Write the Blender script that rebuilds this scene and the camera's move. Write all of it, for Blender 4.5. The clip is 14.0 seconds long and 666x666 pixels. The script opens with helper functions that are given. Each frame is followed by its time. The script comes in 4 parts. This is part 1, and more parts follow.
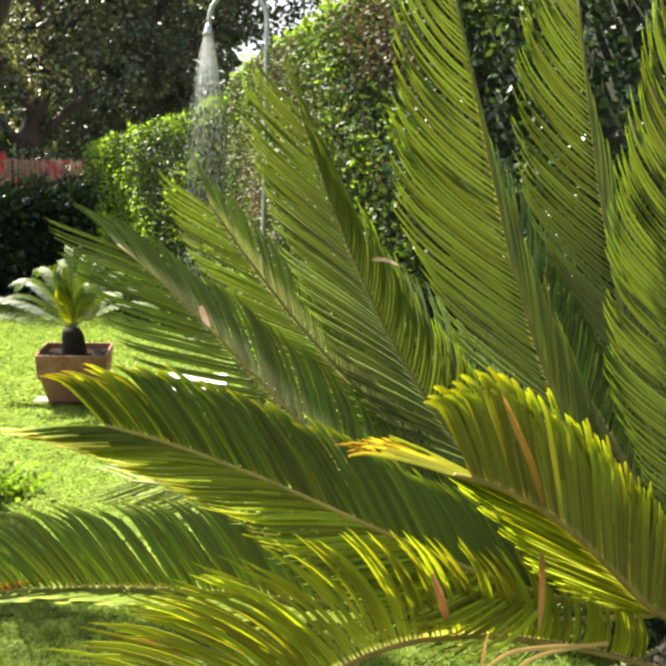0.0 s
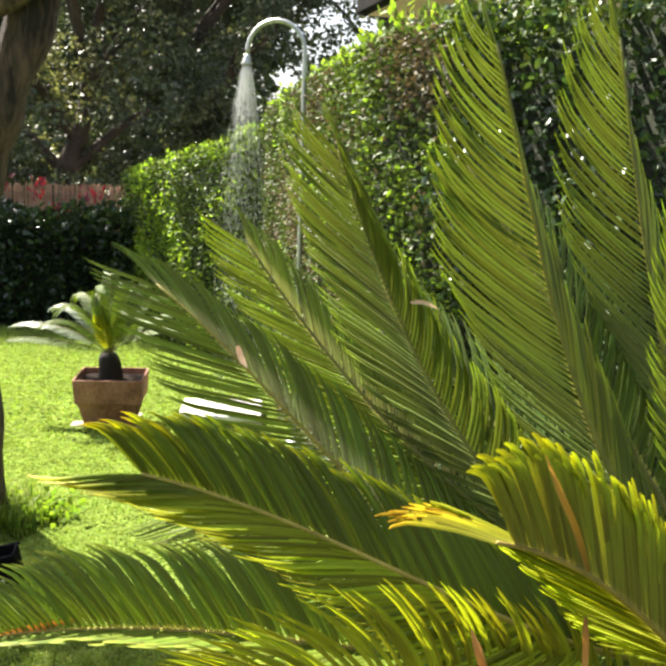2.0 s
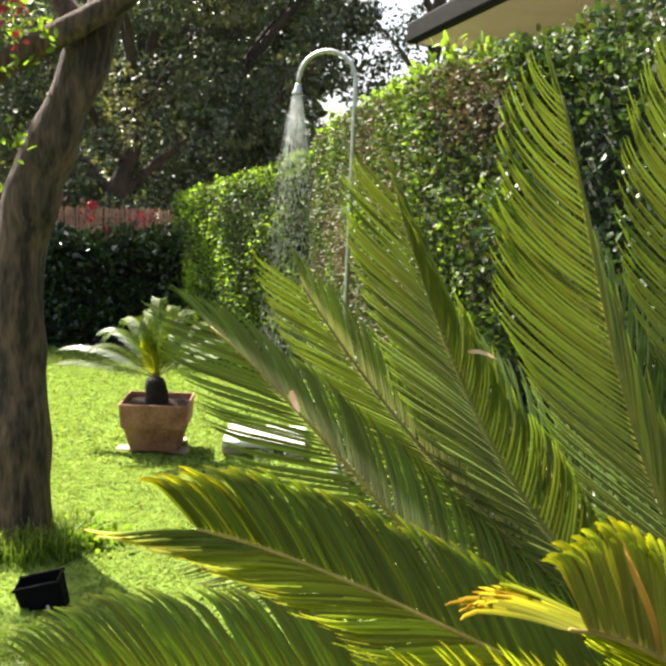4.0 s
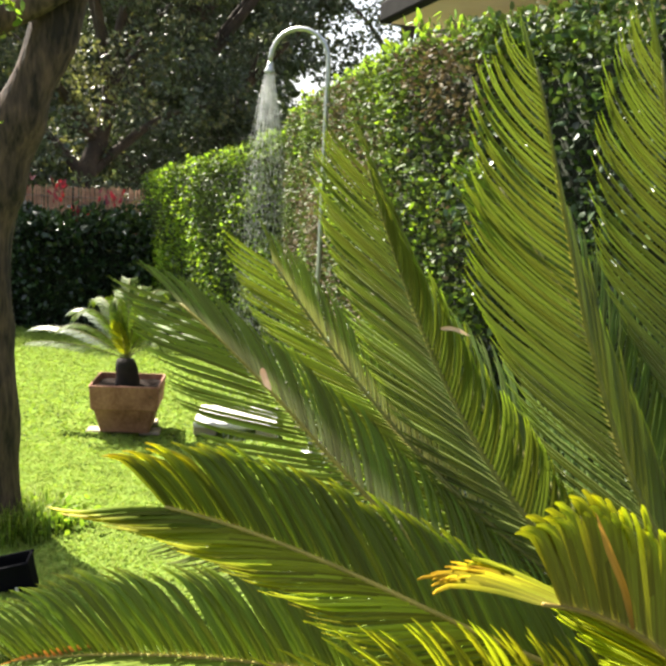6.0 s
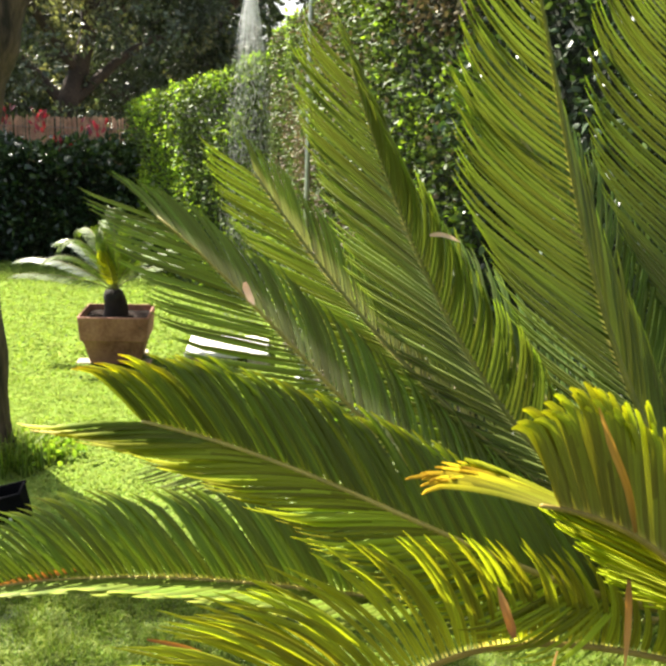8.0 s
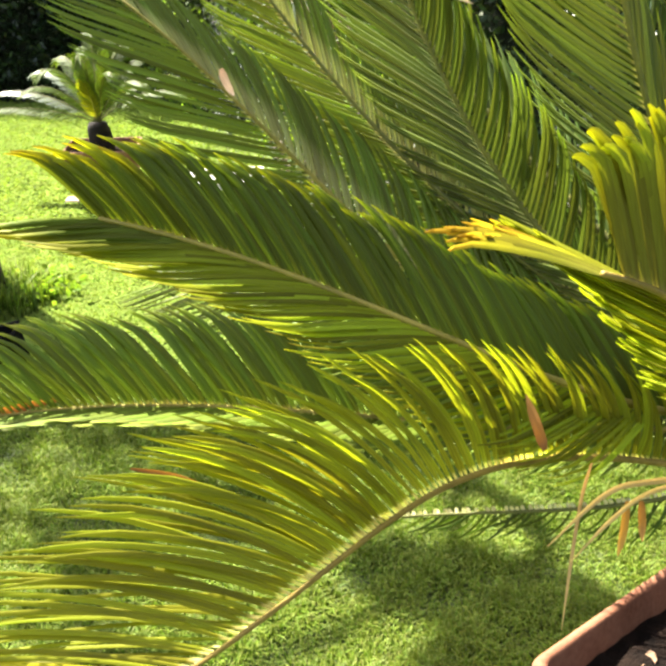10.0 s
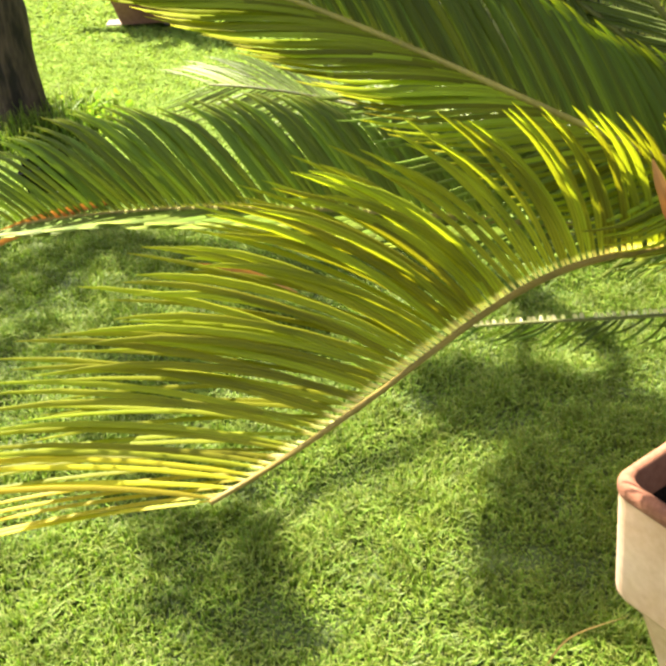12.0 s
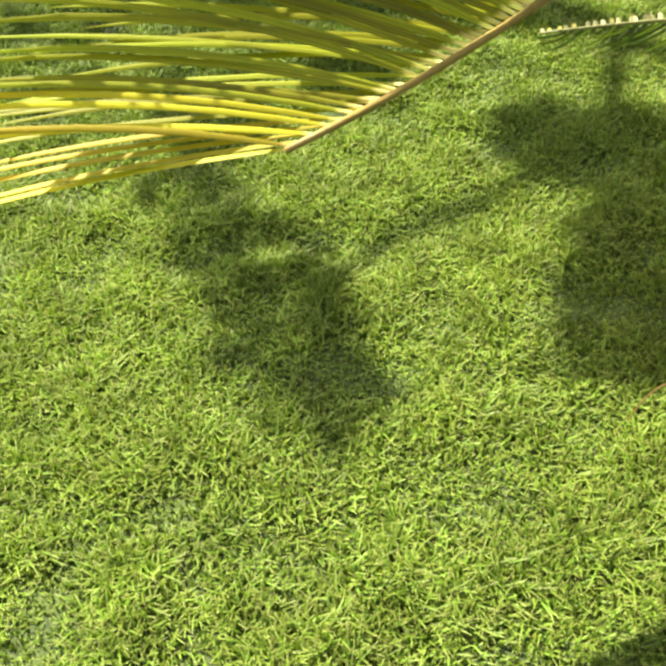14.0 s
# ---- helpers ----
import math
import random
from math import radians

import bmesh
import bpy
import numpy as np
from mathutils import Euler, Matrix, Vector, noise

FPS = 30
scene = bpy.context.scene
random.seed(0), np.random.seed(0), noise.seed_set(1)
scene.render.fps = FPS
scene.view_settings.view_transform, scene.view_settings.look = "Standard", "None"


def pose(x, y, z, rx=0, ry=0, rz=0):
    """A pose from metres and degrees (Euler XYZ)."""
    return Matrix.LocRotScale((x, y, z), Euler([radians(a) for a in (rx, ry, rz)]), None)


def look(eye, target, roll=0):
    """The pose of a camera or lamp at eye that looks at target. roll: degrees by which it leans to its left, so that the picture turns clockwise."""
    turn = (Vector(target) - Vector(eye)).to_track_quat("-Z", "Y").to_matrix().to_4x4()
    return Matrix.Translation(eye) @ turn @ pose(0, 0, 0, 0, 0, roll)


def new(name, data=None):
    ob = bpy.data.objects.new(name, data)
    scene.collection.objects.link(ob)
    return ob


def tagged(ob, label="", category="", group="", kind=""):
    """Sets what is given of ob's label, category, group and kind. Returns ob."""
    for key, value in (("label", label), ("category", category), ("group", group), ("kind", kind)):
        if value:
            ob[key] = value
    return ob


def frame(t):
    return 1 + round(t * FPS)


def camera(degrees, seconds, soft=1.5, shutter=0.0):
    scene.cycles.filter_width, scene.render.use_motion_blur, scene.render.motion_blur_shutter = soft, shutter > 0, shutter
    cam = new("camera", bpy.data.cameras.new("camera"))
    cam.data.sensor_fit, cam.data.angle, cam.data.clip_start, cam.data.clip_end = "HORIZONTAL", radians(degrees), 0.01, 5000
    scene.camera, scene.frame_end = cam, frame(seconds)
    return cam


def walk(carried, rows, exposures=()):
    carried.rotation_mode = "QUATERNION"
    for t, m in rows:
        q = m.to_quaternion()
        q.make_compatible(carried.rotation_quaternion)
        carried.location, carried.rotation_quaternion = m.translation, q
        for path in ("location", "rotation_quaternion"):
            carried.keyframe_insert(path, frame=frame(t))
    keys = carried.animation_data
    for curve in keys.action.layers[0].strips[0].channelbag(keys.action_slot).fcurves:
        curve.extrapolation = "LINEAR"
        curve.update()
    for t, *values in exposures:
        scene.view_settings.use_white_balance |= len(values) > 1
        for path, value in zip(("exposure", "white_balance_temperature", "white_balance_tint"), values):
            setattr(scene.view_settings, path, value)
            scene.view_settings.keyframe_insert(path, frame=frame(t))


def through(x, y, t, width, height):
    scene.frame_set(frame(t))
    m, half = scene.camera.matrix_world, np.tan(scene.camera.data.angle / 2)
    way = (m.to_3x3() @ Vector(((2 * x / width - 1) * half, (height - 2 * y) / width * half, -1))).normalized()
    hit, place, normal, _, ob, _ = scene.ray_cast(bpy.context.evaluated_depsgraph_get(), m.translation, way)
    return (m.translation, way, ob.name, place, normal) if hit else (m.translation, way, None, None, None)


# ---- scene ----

# ---------------------------------------------------------------- camera
cam = camera(40.1, 14.0, soft=3.2)
PATH = [
    (0, (0.232, -0.085, 1.43), (0.03, 1.873, 1.072), 1.9),
    (0.5, (0.231, -0.084, 1.431), (0.029, 1.874, 1.076), 1.9),
    (1, (0.228, -0.083, 1.434), (0.011, 1.873, 1.076), 1.9),
    (1.5, (0.222, -0.078, 1.444), (-0.031, 1.875, 1.096), 2.2),
    (2, (0.225, -0.072, 1.456), (-0.054, 1.884, 1.144), 2.0),
    (2.5, (0.219, -0.068, 1.474), (-0.079, 1.887, 1.176), 2.2),
    (3, (0.206, -0.067, 1.484), (-0.146, 1.884, 1.222), 2.6),
    (3.2, (0.202, -0.064, 1.488), (-0.179, 1.882, 1.231), 2.7),
    (5.3, (0.205, -0.05, 1.486), (-0.133, 1.9, 1.197), 2.5),
    (5.5, (0.201, -0.047, 1.483), (-0.127, 1.905, 1.199), 2.7),
    (6, (0.202, -0.042, 1.478), (-0.11, 1.91, 1.175), 2.9),
    (6.5, (0.206, -0.037, 1.474), (-0.089, 1.915, 1.154), 2.7),
    (7, (0.206, -0.03, 1.468), (-0.085, 1.918, 1.122), 2.7),
    (7.5, (0.207, -0.013, 1.456), (-0.079, 1.926, 1.059), 2.3),
    (7.7, (0.206, -0.005, 1.451), (-0.08, 1.93, 1.034), 2.1),
    (9.8, (0.195, 0.116, 1.367), (-0.069, 1.951, 0.617), 0.0),
    (10, (0.192, 0.131, 1.359), (-0.075, 1.949, 0.571), -0.4),
    (10.5, (0.186, 0.143, 1.342), (-0.092, 1.932, 0.491), -0.8),
    (11, (0.179, 0.154, 1.322), (-0.133, 1.904, 0.406), -1.4),
    (11.5, (0.168, 0.176, 1.298), (-0.185, 1.869, 0.294), -2.9),
    (12, (0.155, 0.195, 1.271), (-0.205, 1.829, 0.175), -3.3),
    (12.5, (0.145, 0.208, 1.243), (-0.237, 1.776, 0.062), -4.1),
    (13, (0.131, 0.222, 1.216), (-0.28, 1.706, -0.061), -5.3),
    (13.5, (0.122, 0.238, 1.173), (-0.292, 1.616, -0.217), -6.3),
    (14, (0.116, 0.243, 1.146), (-0.328, 1.547, -0.304), -7.9),
]
walk(cam, [(t, look(eye, target, roll)) for t, eye, target, roll in PATH], exposures=[(0.0, 2.22), (3.0, 2.16), (7.0, 2.16), (10.0, 2.42), (12.0, 2.37), (13.0, 2.25), (14.0, 2.05)])

# ---------------------------------------------------------------- light
SUN_UP = 53.0
SUN_TO = Vector((-0.81, 0.587, 0.0)).normalized() * math.cos(radians(SUN_UP)) + Vector((0, 0, math.sin(radians(SUN_UP))))
world = bpy.data.worlds.new("sky")
scene.world = world
world.use_nodes = True
wn, wl = world.node_tree.nodes, world.node_tree.links
sky = wn.new("ShaderNodeTexSky")
sky.sky_type, sky.sun_disc = "NISHITA", False
sky.sun_elevation, sky.sun_rotation = radians(SUN_UP), math.atan2(SUN_TO.x, SUN_TO.y)
sky.air_density, sky.dust_density = 1.0, 5.0
haze = wn.new("ShaderNodeHueSaturation")
haze.inputs["Saturation"].default_value = 0.6
wl.new(sky.outputs[0], haze.inputs["Color"])
wl.new(haze.outputs[0], wn["Background"].inputs[0])
wn["Background"].inputs[1].default_value = 0.08
sun = new("sun", bpy.data.lights.new("sun", "SUN"))
sun.data.energy, sun.data.angle, sun.data.color = 5.0, radians(0.8), (1.0, 0.93, 0.80)
sun.matrix_world = look(SUN_TO * 40, (0, 0, 0))


# ---------------------------------------------------------------- materials
def material(name):
    m = bpy.data.materials.new(name)
    m.use_nodes = True
    nt = m.node_tree
    return m, nt.nodes, nt.links, nt.nodes["Principled BSDF"]


def ramp(n, stops):
    r = n.new("ShaderNodeValToRGB")
    e = r.color_ramp.elements
    while len(e) < len(stops):
        e.new(0.5)
    for el, (at, col) in zip(e, stops):
        el.position, el.color = at, (*col, 1)
    return r


def rough_mat(name, dark, light, scale, rough=0.8, bump=0.3, fine=8.0, stain=None, stretch=1.0):
    """A surface with two scales of noise, and relief."""
    m, n, l, p = material(name)
    tc = n.new("ShaderNodeTexCoord")
    a, b = n.new("ShaderNodeTexNoise"), n.new("ShaderNodeTexNoise")
    a.inputs["Scale"].default_value, a.inputs["Detail"].default_value = scale, 5
    b.inputs["Scale"].default_value, b.inputs["Detail"].default_value = scale * fine, 6
    mix = n.new("ShaderNodeMath")
    mix.operation = "MULTIPLY_ADD"
    mp = n.new("ShaderNodeMapping")
    mp.inputs["Scale"].default_value = (1, 1, stretch)
    l.new(tc.outputs["Object"], mp.inputs[0])
    l.new(mp.outputs[0], a.inputs["Vector"]), l.new(mp.outputs[0], b.inputs["Vector"])
    l.new(b.outputs["Fac"], mix.inputs[0])
    mix.inputs[1].default_value = 0.45
    l.new(a.outputs["Fac"], mix.inputs[2])
    stops = [(0.45, dark), (0.95, light)] if not stain else [(0.4, stain), (0.55, dark), (0.95, light)]
    r = ramp(n, stops)
    l.new(mix.outputs[0], r.inputs[0]), l.new(r.outputs[0], p.inputs["Base Color"])
    p.inputs["Roughness"].default_value = rough
    bm = n.new("ShaderNodeBump")
    bm.inputs["Strength"].default_value, bm.inputs["Distance"].default_value = bump, 0.01
    l.new(mix.outputs[0], bm.inputs["Height"]), l.new(bm.outputs[0], p.inputs["Normal"])
    return m


def leaf_mat(name, stops, through, rough=0.35, vary=0.25, glow=0.45, hue=(0.7, 1.0), streak=0.25, spec=0.5, patch=0.0):
    """Living leaves: colour runs along the leaf (UV), varies from leaf to leaf, and light passes through."""
    m, n, l, p = material(name)
    uv, sep = n.new("ShaderNodeUVMap"), n.new("ShaderNodeSeparateXYZ")
    l.new(uv.outputs[0], sep.inputs[0])
    geo = n.new("ShaderNodeNewGeometry")
    noise_t, tc = n.new("ShaderNodeTexNoise"), n.new("ShaderNodeTexCoord")
    noise_t.inputs["Scale"].default_value = 9.0
    l.new(tc.outputs["Object"], noise_t.inputs["Vector"])
    jit = n.new("ShaderNodeMath")
    jit.operation = "MULTIPLY_ADD"
    l.new(noise_t.outputs["Fac"], jit.inputs[0])
    jit.inputs[1].default_value = 0.10
    sub = n.new("ShaderNodeMath")
    sub.operation = "ADD"
    sub.inputs[1].default_value = -0.05
    l.new(sep.outputs["Y"], sub.inputs[0]), l.new(sub.outputs[0], jit.inputs[2])
    r = ramp(n, stops)
    l.new(jit.outputs[0], r.inputs[0])
    oi = n.new("ShaderNodeObjectInfo")
    add = n.new("ShaderNodeMath")
    l.new(geo.outputs["Random Per Island"], add.inputs[0]), l.new(oi.outputs["Random"], add.inputs[1])
    fr = n.new("ShaderNodeMath")
    fr.operation = "FRACT"
    l.new(add.outputs[0], fr.inputs[0])
    mr = n.new("ShaderNodeMapRange")
    mr.inputs[3].default_value, mr.inputs[4].default_value = 1 - vary, 1 + vary
    l.new(fr.outputs[0], mr.inputs[0])
    # fine lengthwise veins
    wav = n.new("ShaderNodeTexNoise")
    wav.inputs["Scale"].default_value = 1.0
    sc = n.new("ShaderNodeMapping")
    sc.inputs["Scale"].default_value = (14, 1.6, 1)
    l.new(uv.outputs[0], sc.inputs[0]), l.new(sc.outputs[0], wav.inputs["Vector"])
    vm = n.new("ShaderNodeMapRange")
    vm.inputs[1].default_value, vm.inputs[2].default_value = 0.3, 0.7
    vm.inputs[3].default_value, vm.inputs[4].default_value = 1 - streak, 1 + streak
    l.new(wav.outputs["Fac"], vm.inputs[0])
    mul = n.new("ShaderNodeMath")
    mul.operation = "MULTIPLY"
    l.new(mr.outputs[0], mul.inputs[0]), l.new(vm.outputs[0], mul.inputs[1])
    if patch:
        pn, pr, pm = n.new("ShaderNodeTexNoise"), n.new("ShaderNodeMapRange"), n.new("ShaderNodeMath")
        pn.inputs["Scale"].default_value, pn.inputs["Detail"].default_value = 11.0, 3
        l.new(tc.outputs["Object"], pn.inputs["Vector"]), l.new(pn.outputs["Fac"], pr.inputs[0])
        pr.inputs[1].default_value, pr.inputs[2].default_value = 0.3, 0.7
        pr.inputs[3].default_value, pr.inputs[4].default_value = 1 - patch, 1 + patch
        pm.operation = "MULTIPLY"
        l.new(mul.outputs[0], pm.inputs[0]), l.new(pr.outputs[0], pm.inputs[1])
        mul = pm
    hs = n.new("ShaderNodeHueSaturation")
    l.new(r.outputs[0], hs.inputs["Color"]), l.new(mul.outputs[0], hs.inputs["Value"])
    hm = n.new("ShaderNodeMapRange")
    hm.inputs[3].default_value, hm.inputs[4].default_value = 0.485, 0.515
    l.new(fr.outputs[0], hm.inputs[0]), l.new(hm.outputs[0], hs.inputs["Hue"])
    l.new(hs.outputs[0], p.inputs["Base Color"])
    p.inputs["Roughness"].default_value = rough
    p.inputs["Specular IOR Level"].default_value = spec
    tr = n.new("ShaderNodeBsdfTranslucent")
    tm = n.new("ShaderNodeMix")
    tm.data_type, tm.blend_type = "RGBA", "MULTIPLY"
    tm.inputs["Factor"].default_value = 1.0
    l.new(hs.outputs[0], tm.inputs["A"])
    tm.inputs["B"].default_value = (*through, 1)
    l.new(tm.outputs["Result"], tr.inputs["Color"])
    ms = n.new("ShaderNodeMixShader")
    ms.inputs[0].default_value = glow
    l.new(p.outputs[0], ms.inputs[1]), l.new(tr.outputs[0], ms.inputs[2])
    l.new(ms.outputs[0], n["Material Output"].inputs["Surface"])
    return m


THROUGH = (2.1, 2.1, 0.75)
M_green = leaf_mat("cycad_green", [(0.0, (0.42, 0.38, 0.15)), (0.02, (0.24, 0.23, 0.07)), (0.04, (0.092, 0.113, 0.026)), (0.85, (0.087, 0.113, 0.025)), (0.98, (0.16, 0.22, 0.024))], THROUGH, rough=0.46, vary=0.25, glow=0.15, spec=0.25)
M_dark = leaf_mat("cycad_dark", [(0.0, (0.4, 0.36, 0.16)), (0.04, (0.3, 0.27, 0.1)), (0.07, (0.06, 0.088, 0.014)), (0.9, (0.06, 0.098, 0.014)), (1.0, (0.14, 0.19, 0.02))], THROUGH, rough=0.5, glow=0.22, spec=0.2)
M_small = leaf_mat("small_cycad_green", [(0.0, (0.10, 0.11, 0.025)), (0.1, (0.07, 0.105, 0.017)), (0.9, (0.075, 0.115, 0.017)), (1.0, (0.15, 0.19, 0.025))], THROUGH, rough=0.5, vary=0.35, glow=0.22, spec=0.2)
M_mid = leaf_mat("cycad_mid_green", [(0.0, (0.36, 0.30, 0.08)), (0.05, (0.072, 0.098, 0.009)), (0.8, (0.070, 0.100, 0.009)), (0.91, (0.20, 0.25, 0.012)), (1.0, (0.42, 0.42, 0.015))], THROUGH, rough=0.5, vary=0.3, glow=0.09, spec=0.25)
# Yellowing lower leaflets of the broad frond, with sunlight painted in as lighter colour.
M_mid_lit = leaf_mat("cycad_yellowing_green_lit", [(0.0, (0.40, 0.33, 0.08)), (0.05, (0.185, 0.21, 0.012)), (0.7, (0.19, 0.225, 0.012)), (0.95, (0.28, 0.29, 0.012)), (1.0, (0.42, 0.38, 0.012))], THROUGH, rough=0.5, vary=0.55, glow=0.28, spec=0.15)
# Lighter than cycad_green: the sun on these leaflets is put into the colour.
M_glossy_lit = leaf_mat("cycad_glossy_leaf_lit", [(0.0, (0.56, 0.50, 0.20)), (0.03, (0.40, 0.36, 0.12)), (0.06, (0.145, 0.185, 0.024)), (0.85, (0.138, 0.182, 0.022)), (0.98, (0.15, 0.21, 0.022))], THROUGH, rough=0.45, vary=0.4, glow=0.14, spec=0.2)
# The pale band up to 0.22 is sheen along the midrib, painted in.
M_sheen_base = leaf_mat("cycad_sheen_based_leaf", [(0.0, (0.42, 0.38, 0.17)), (0.08, (0.28, 0.28, 0.115)), (0.22, (0.25, 0.26, 0.10)), (0.38, (0.105, 0.145, 0.020)), (0.9, (0.095, 0.135, 0.016)), (1.0, (0.15, 0.21, 0.022))], THROUGH, rough=0.45, vary=0.3, glow=0.14, spec=0.2)
M_lime = leaf_mat("cycad_lime", [(0.0, (0.80, 0.72, 0.34)), (0.035, (0.62, 0.54, 0.18)), (0.055, (0.205, 0.208, 0.012)), (0.7, (0.200, 0.208, 0.012)), (0.95, (0.205, 0.225, 0.013))], THROUGH, rough=0.5, vary=0.35, glow=0.36, spec=0.2, streak=0.4)
M_lime_tip = leaf_mat("cycad_golden_tip", [(0.0, (0.60, 0.50, 0.20)), (0.04, (0.24, 0.21, 0.012)), (0.6, (0.34, 0.29, 0.012)), (1.0, (0.44, 0.32, 0.015))], THROUGH, rough=0.5, vary=0.4, glow=0.3, spec=0.2)
M_rachis_olive = rough_mat("rachis_olive", (0.14, 0.095, 0.012), (0.27, 0.185, 0.03), 20, rough=0.6, bump=0.15)
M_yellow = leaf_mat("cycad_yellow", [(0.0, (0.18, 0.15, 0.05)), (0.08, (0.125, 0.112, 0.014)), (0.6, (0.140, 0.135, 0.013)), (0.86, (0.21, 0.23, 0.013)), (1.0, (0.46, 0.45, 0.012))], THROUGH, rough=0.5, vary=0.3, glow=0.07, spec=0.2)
# Lit copy of cycad_yellow for the lower side; sunlight is in the colour.
M_yellow_lit = leaf_mat("cycad_yellow_lit", [(0.0, (0.22, 0.19, 0.05)), (0.08, (0.20, 0.20, 0.015)), (0.55, (0.20, 0.22, 0.014)), (0.85, (0.22, 0.25, 0.014)), (1.0, (0.27, 0.30, 0.012))], THROUGH, rough=0.5, vary=0.5, glow=0.2, spec=0.15)
M_gold = leaf_mat("cycad_gold", [(0.0, (0.16, 0.16, 0.02)), (0.35, (0.14, 0.15, 0.010)), (0.7, (0.25, 0.235, 0.009)), (1.0, (0.40, 0.25, 0.010))], THROUGH, rough=0.5, vary=0.45, glow=0.14, spec=0.15)
M_prong = leaf_mat("cycad_yellow_prong", [(0.0, (0.36, 0.30, 0.08)), (0.06, (0.085, 0.108, 0.009)), (0.65, (0.10, 0.13, 0.010)), (0.9, (0.36, 0.36, 0.012)), (1.0, (0.54, 0.38, 0.015))], THROUGH, rough=0.5, vary=0.3, glow=0.16, spec=0.15)
M_dead = leaf_mat("dead_leaf", [(0.0, (0.22, 0.10, 0.018)), (0.4, (0.46, 0.205, 0.030)), (1.0, (0.46, 0.25, 0.06))], (1.2, 1.1, 0.8), rough=0.7, glow=0.25)
M_straw = leaf_mat("straw", [(0.0, (0.42, 0.26, 0.09)), (1.0, (0.54, 0.38, 0.15))], (1.2, 1.1, 0.9), rough=0.7, glow=0.2)
M_petal = leaf_mat("dry_petal", [(0.0, (0.45, 0.28, 0.19)), (1.0, (0.62, 0.46, 0.36))], (1.1, 1.0, 0.9), rough=0.8, glow=0.2)
M_rachis = rough_mat("rachis", (0.17, 0.145, 0.020), (0.32, 0.27, 0.05), 20, rough=0.55, bump=0.15)
M_low = leaf_mat("cycad_low_frond", [(0.0, (0.45, 0.38, 0.13)), (0.05, (0.105, 0.140, 0.013)), (0.85, (0.096, 0.136, 0.013)), (0.98, (0.24, 0.28, 0.02))], THROUGH, rough=0.5, vary=0.3, glow=0.10, spec=0.35)
M_stub = leaf_mat("pale_leaflet_stub", [(0.0, (0.82, 0.76, 0.48)), (0.8, (0.74, 0.68, 0.36)), (1.0, (0.3, 0.28, 0.08))], THROUGH, rough=0.5, glow=0.2)
M_rachis_green = rough_mat("rachis_green", (0.075, 0.085, 0.018), (0.17, 0.165, 0.035), 25, rough=0.55, bump=0.2)
M_rachis_pale = rough_mat("rachis_pale", (0.20, 0.165, 0.025), (0.36, 0.29, 0.06), 20, rough=0.55, bump=0.15)
# Silvery grey stands for glossy reflections on green fronds.
M_silver_sheen = leaf_mat("cycad_silver_sheen", [(0.0, (0.2, 0.22, 0.14)), (1.0, (0.17, 0.22, 0.15))], (1.4, 1.4, 1.0), rough=0.3, glow=0.15, spec=0.6)
M_stem = rough_mat("cycad_stem", (0.008, 0.006, 0.005), (0.024, 0.016, 0.010), 18, rough=0.9, bump=0.9)
# Dark roots paint the shade between blades, pale tips paint their highlights.
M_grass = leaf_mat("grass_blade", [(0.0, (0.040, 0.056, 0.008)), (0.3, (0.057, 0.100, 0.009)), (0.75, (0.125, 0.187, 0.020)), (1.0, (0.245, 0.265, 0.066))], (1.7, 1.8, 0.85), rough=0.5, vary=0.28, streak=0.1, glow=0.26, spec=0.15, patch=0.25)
# Lit copy of the lawn grass: sunlight put into a brighter colour.
M_grass_lit = leaf_mat("grass_blade_lit", [(0.0, (0.084, 0.130, 0.025)), (0.3, (0.141, 0.205, 0.037)), (1.0, (0.228, 0.295, 0.070))], (1.7, 1.8, 0.85), rough=0.8, vary=0.12, glow=0.34, spec=0.0, streak=0.08, patch=0.18)
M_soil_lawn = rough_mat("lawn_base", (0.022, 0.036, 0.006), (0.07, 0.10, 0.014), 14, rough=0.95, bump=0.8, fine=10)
M_terra = rough_mat("terracotta", (0.60, 0.36, 0.21), (0.80, 0.55, 0.38), 7, rough=0.85, bump=0.12, fine=10, stain=(0.62, 0.40, 0.26))
M_terra_rim = rough_mat("terracotta_rim", (0.20, 0.072, 0.034), (0.33, 0.140, 0.075), 14, rough=0.85, bump=0.3, stain=(0.15, 0.058, 0.034))
M_terra_old = rough_mat("terracotta_weathered", (0.17, 0.070, 0.042), (0.32, 0.160, 0.105), 7, rough=0.85, bump=0.2, stain=(0.08, 0.042, 0.03))
M_soil = rough_mat("potting_soil", (0.003, 0.002, 0.0015), (0.022, 0.013, 0.009), 30, rough=1.0, bump=1.0)
M_soil.node_tree.nodes["Principled BSDF"].inputs["Specular IOR Level"].default_value = 0.15
M_chips = rough_mat("bark_chips", (0.12, 0.06, 0.03), (0.42, 0.27, 0.17), 15, rough=0.9, bump=0.5)
M_bark = rough_mat("bark", (0.013, 0.009, 0.0065), (0.125, 0.080, 0.056), 16, rough=0.95, bump=1.0, fine=4, stain=(0.024, 0.015, 0.011), stretch=0.22)
M_bark_dark = rough_mat("bark_dark", (0.02, 0.016, 0.012), (0.08, 0.06, 0.045), 4, rough=0.95, bump=0.7)
M_hedge = leaf_mat("hedge_leaf", [(0.0, (0.050, 0.078, 0.022)), (1.0, (0.075, 0.105, 0.030))], (2.0, 2.0, 0.9), rough=0.55, vary=0.6, glow=0.15, spec=0.25)
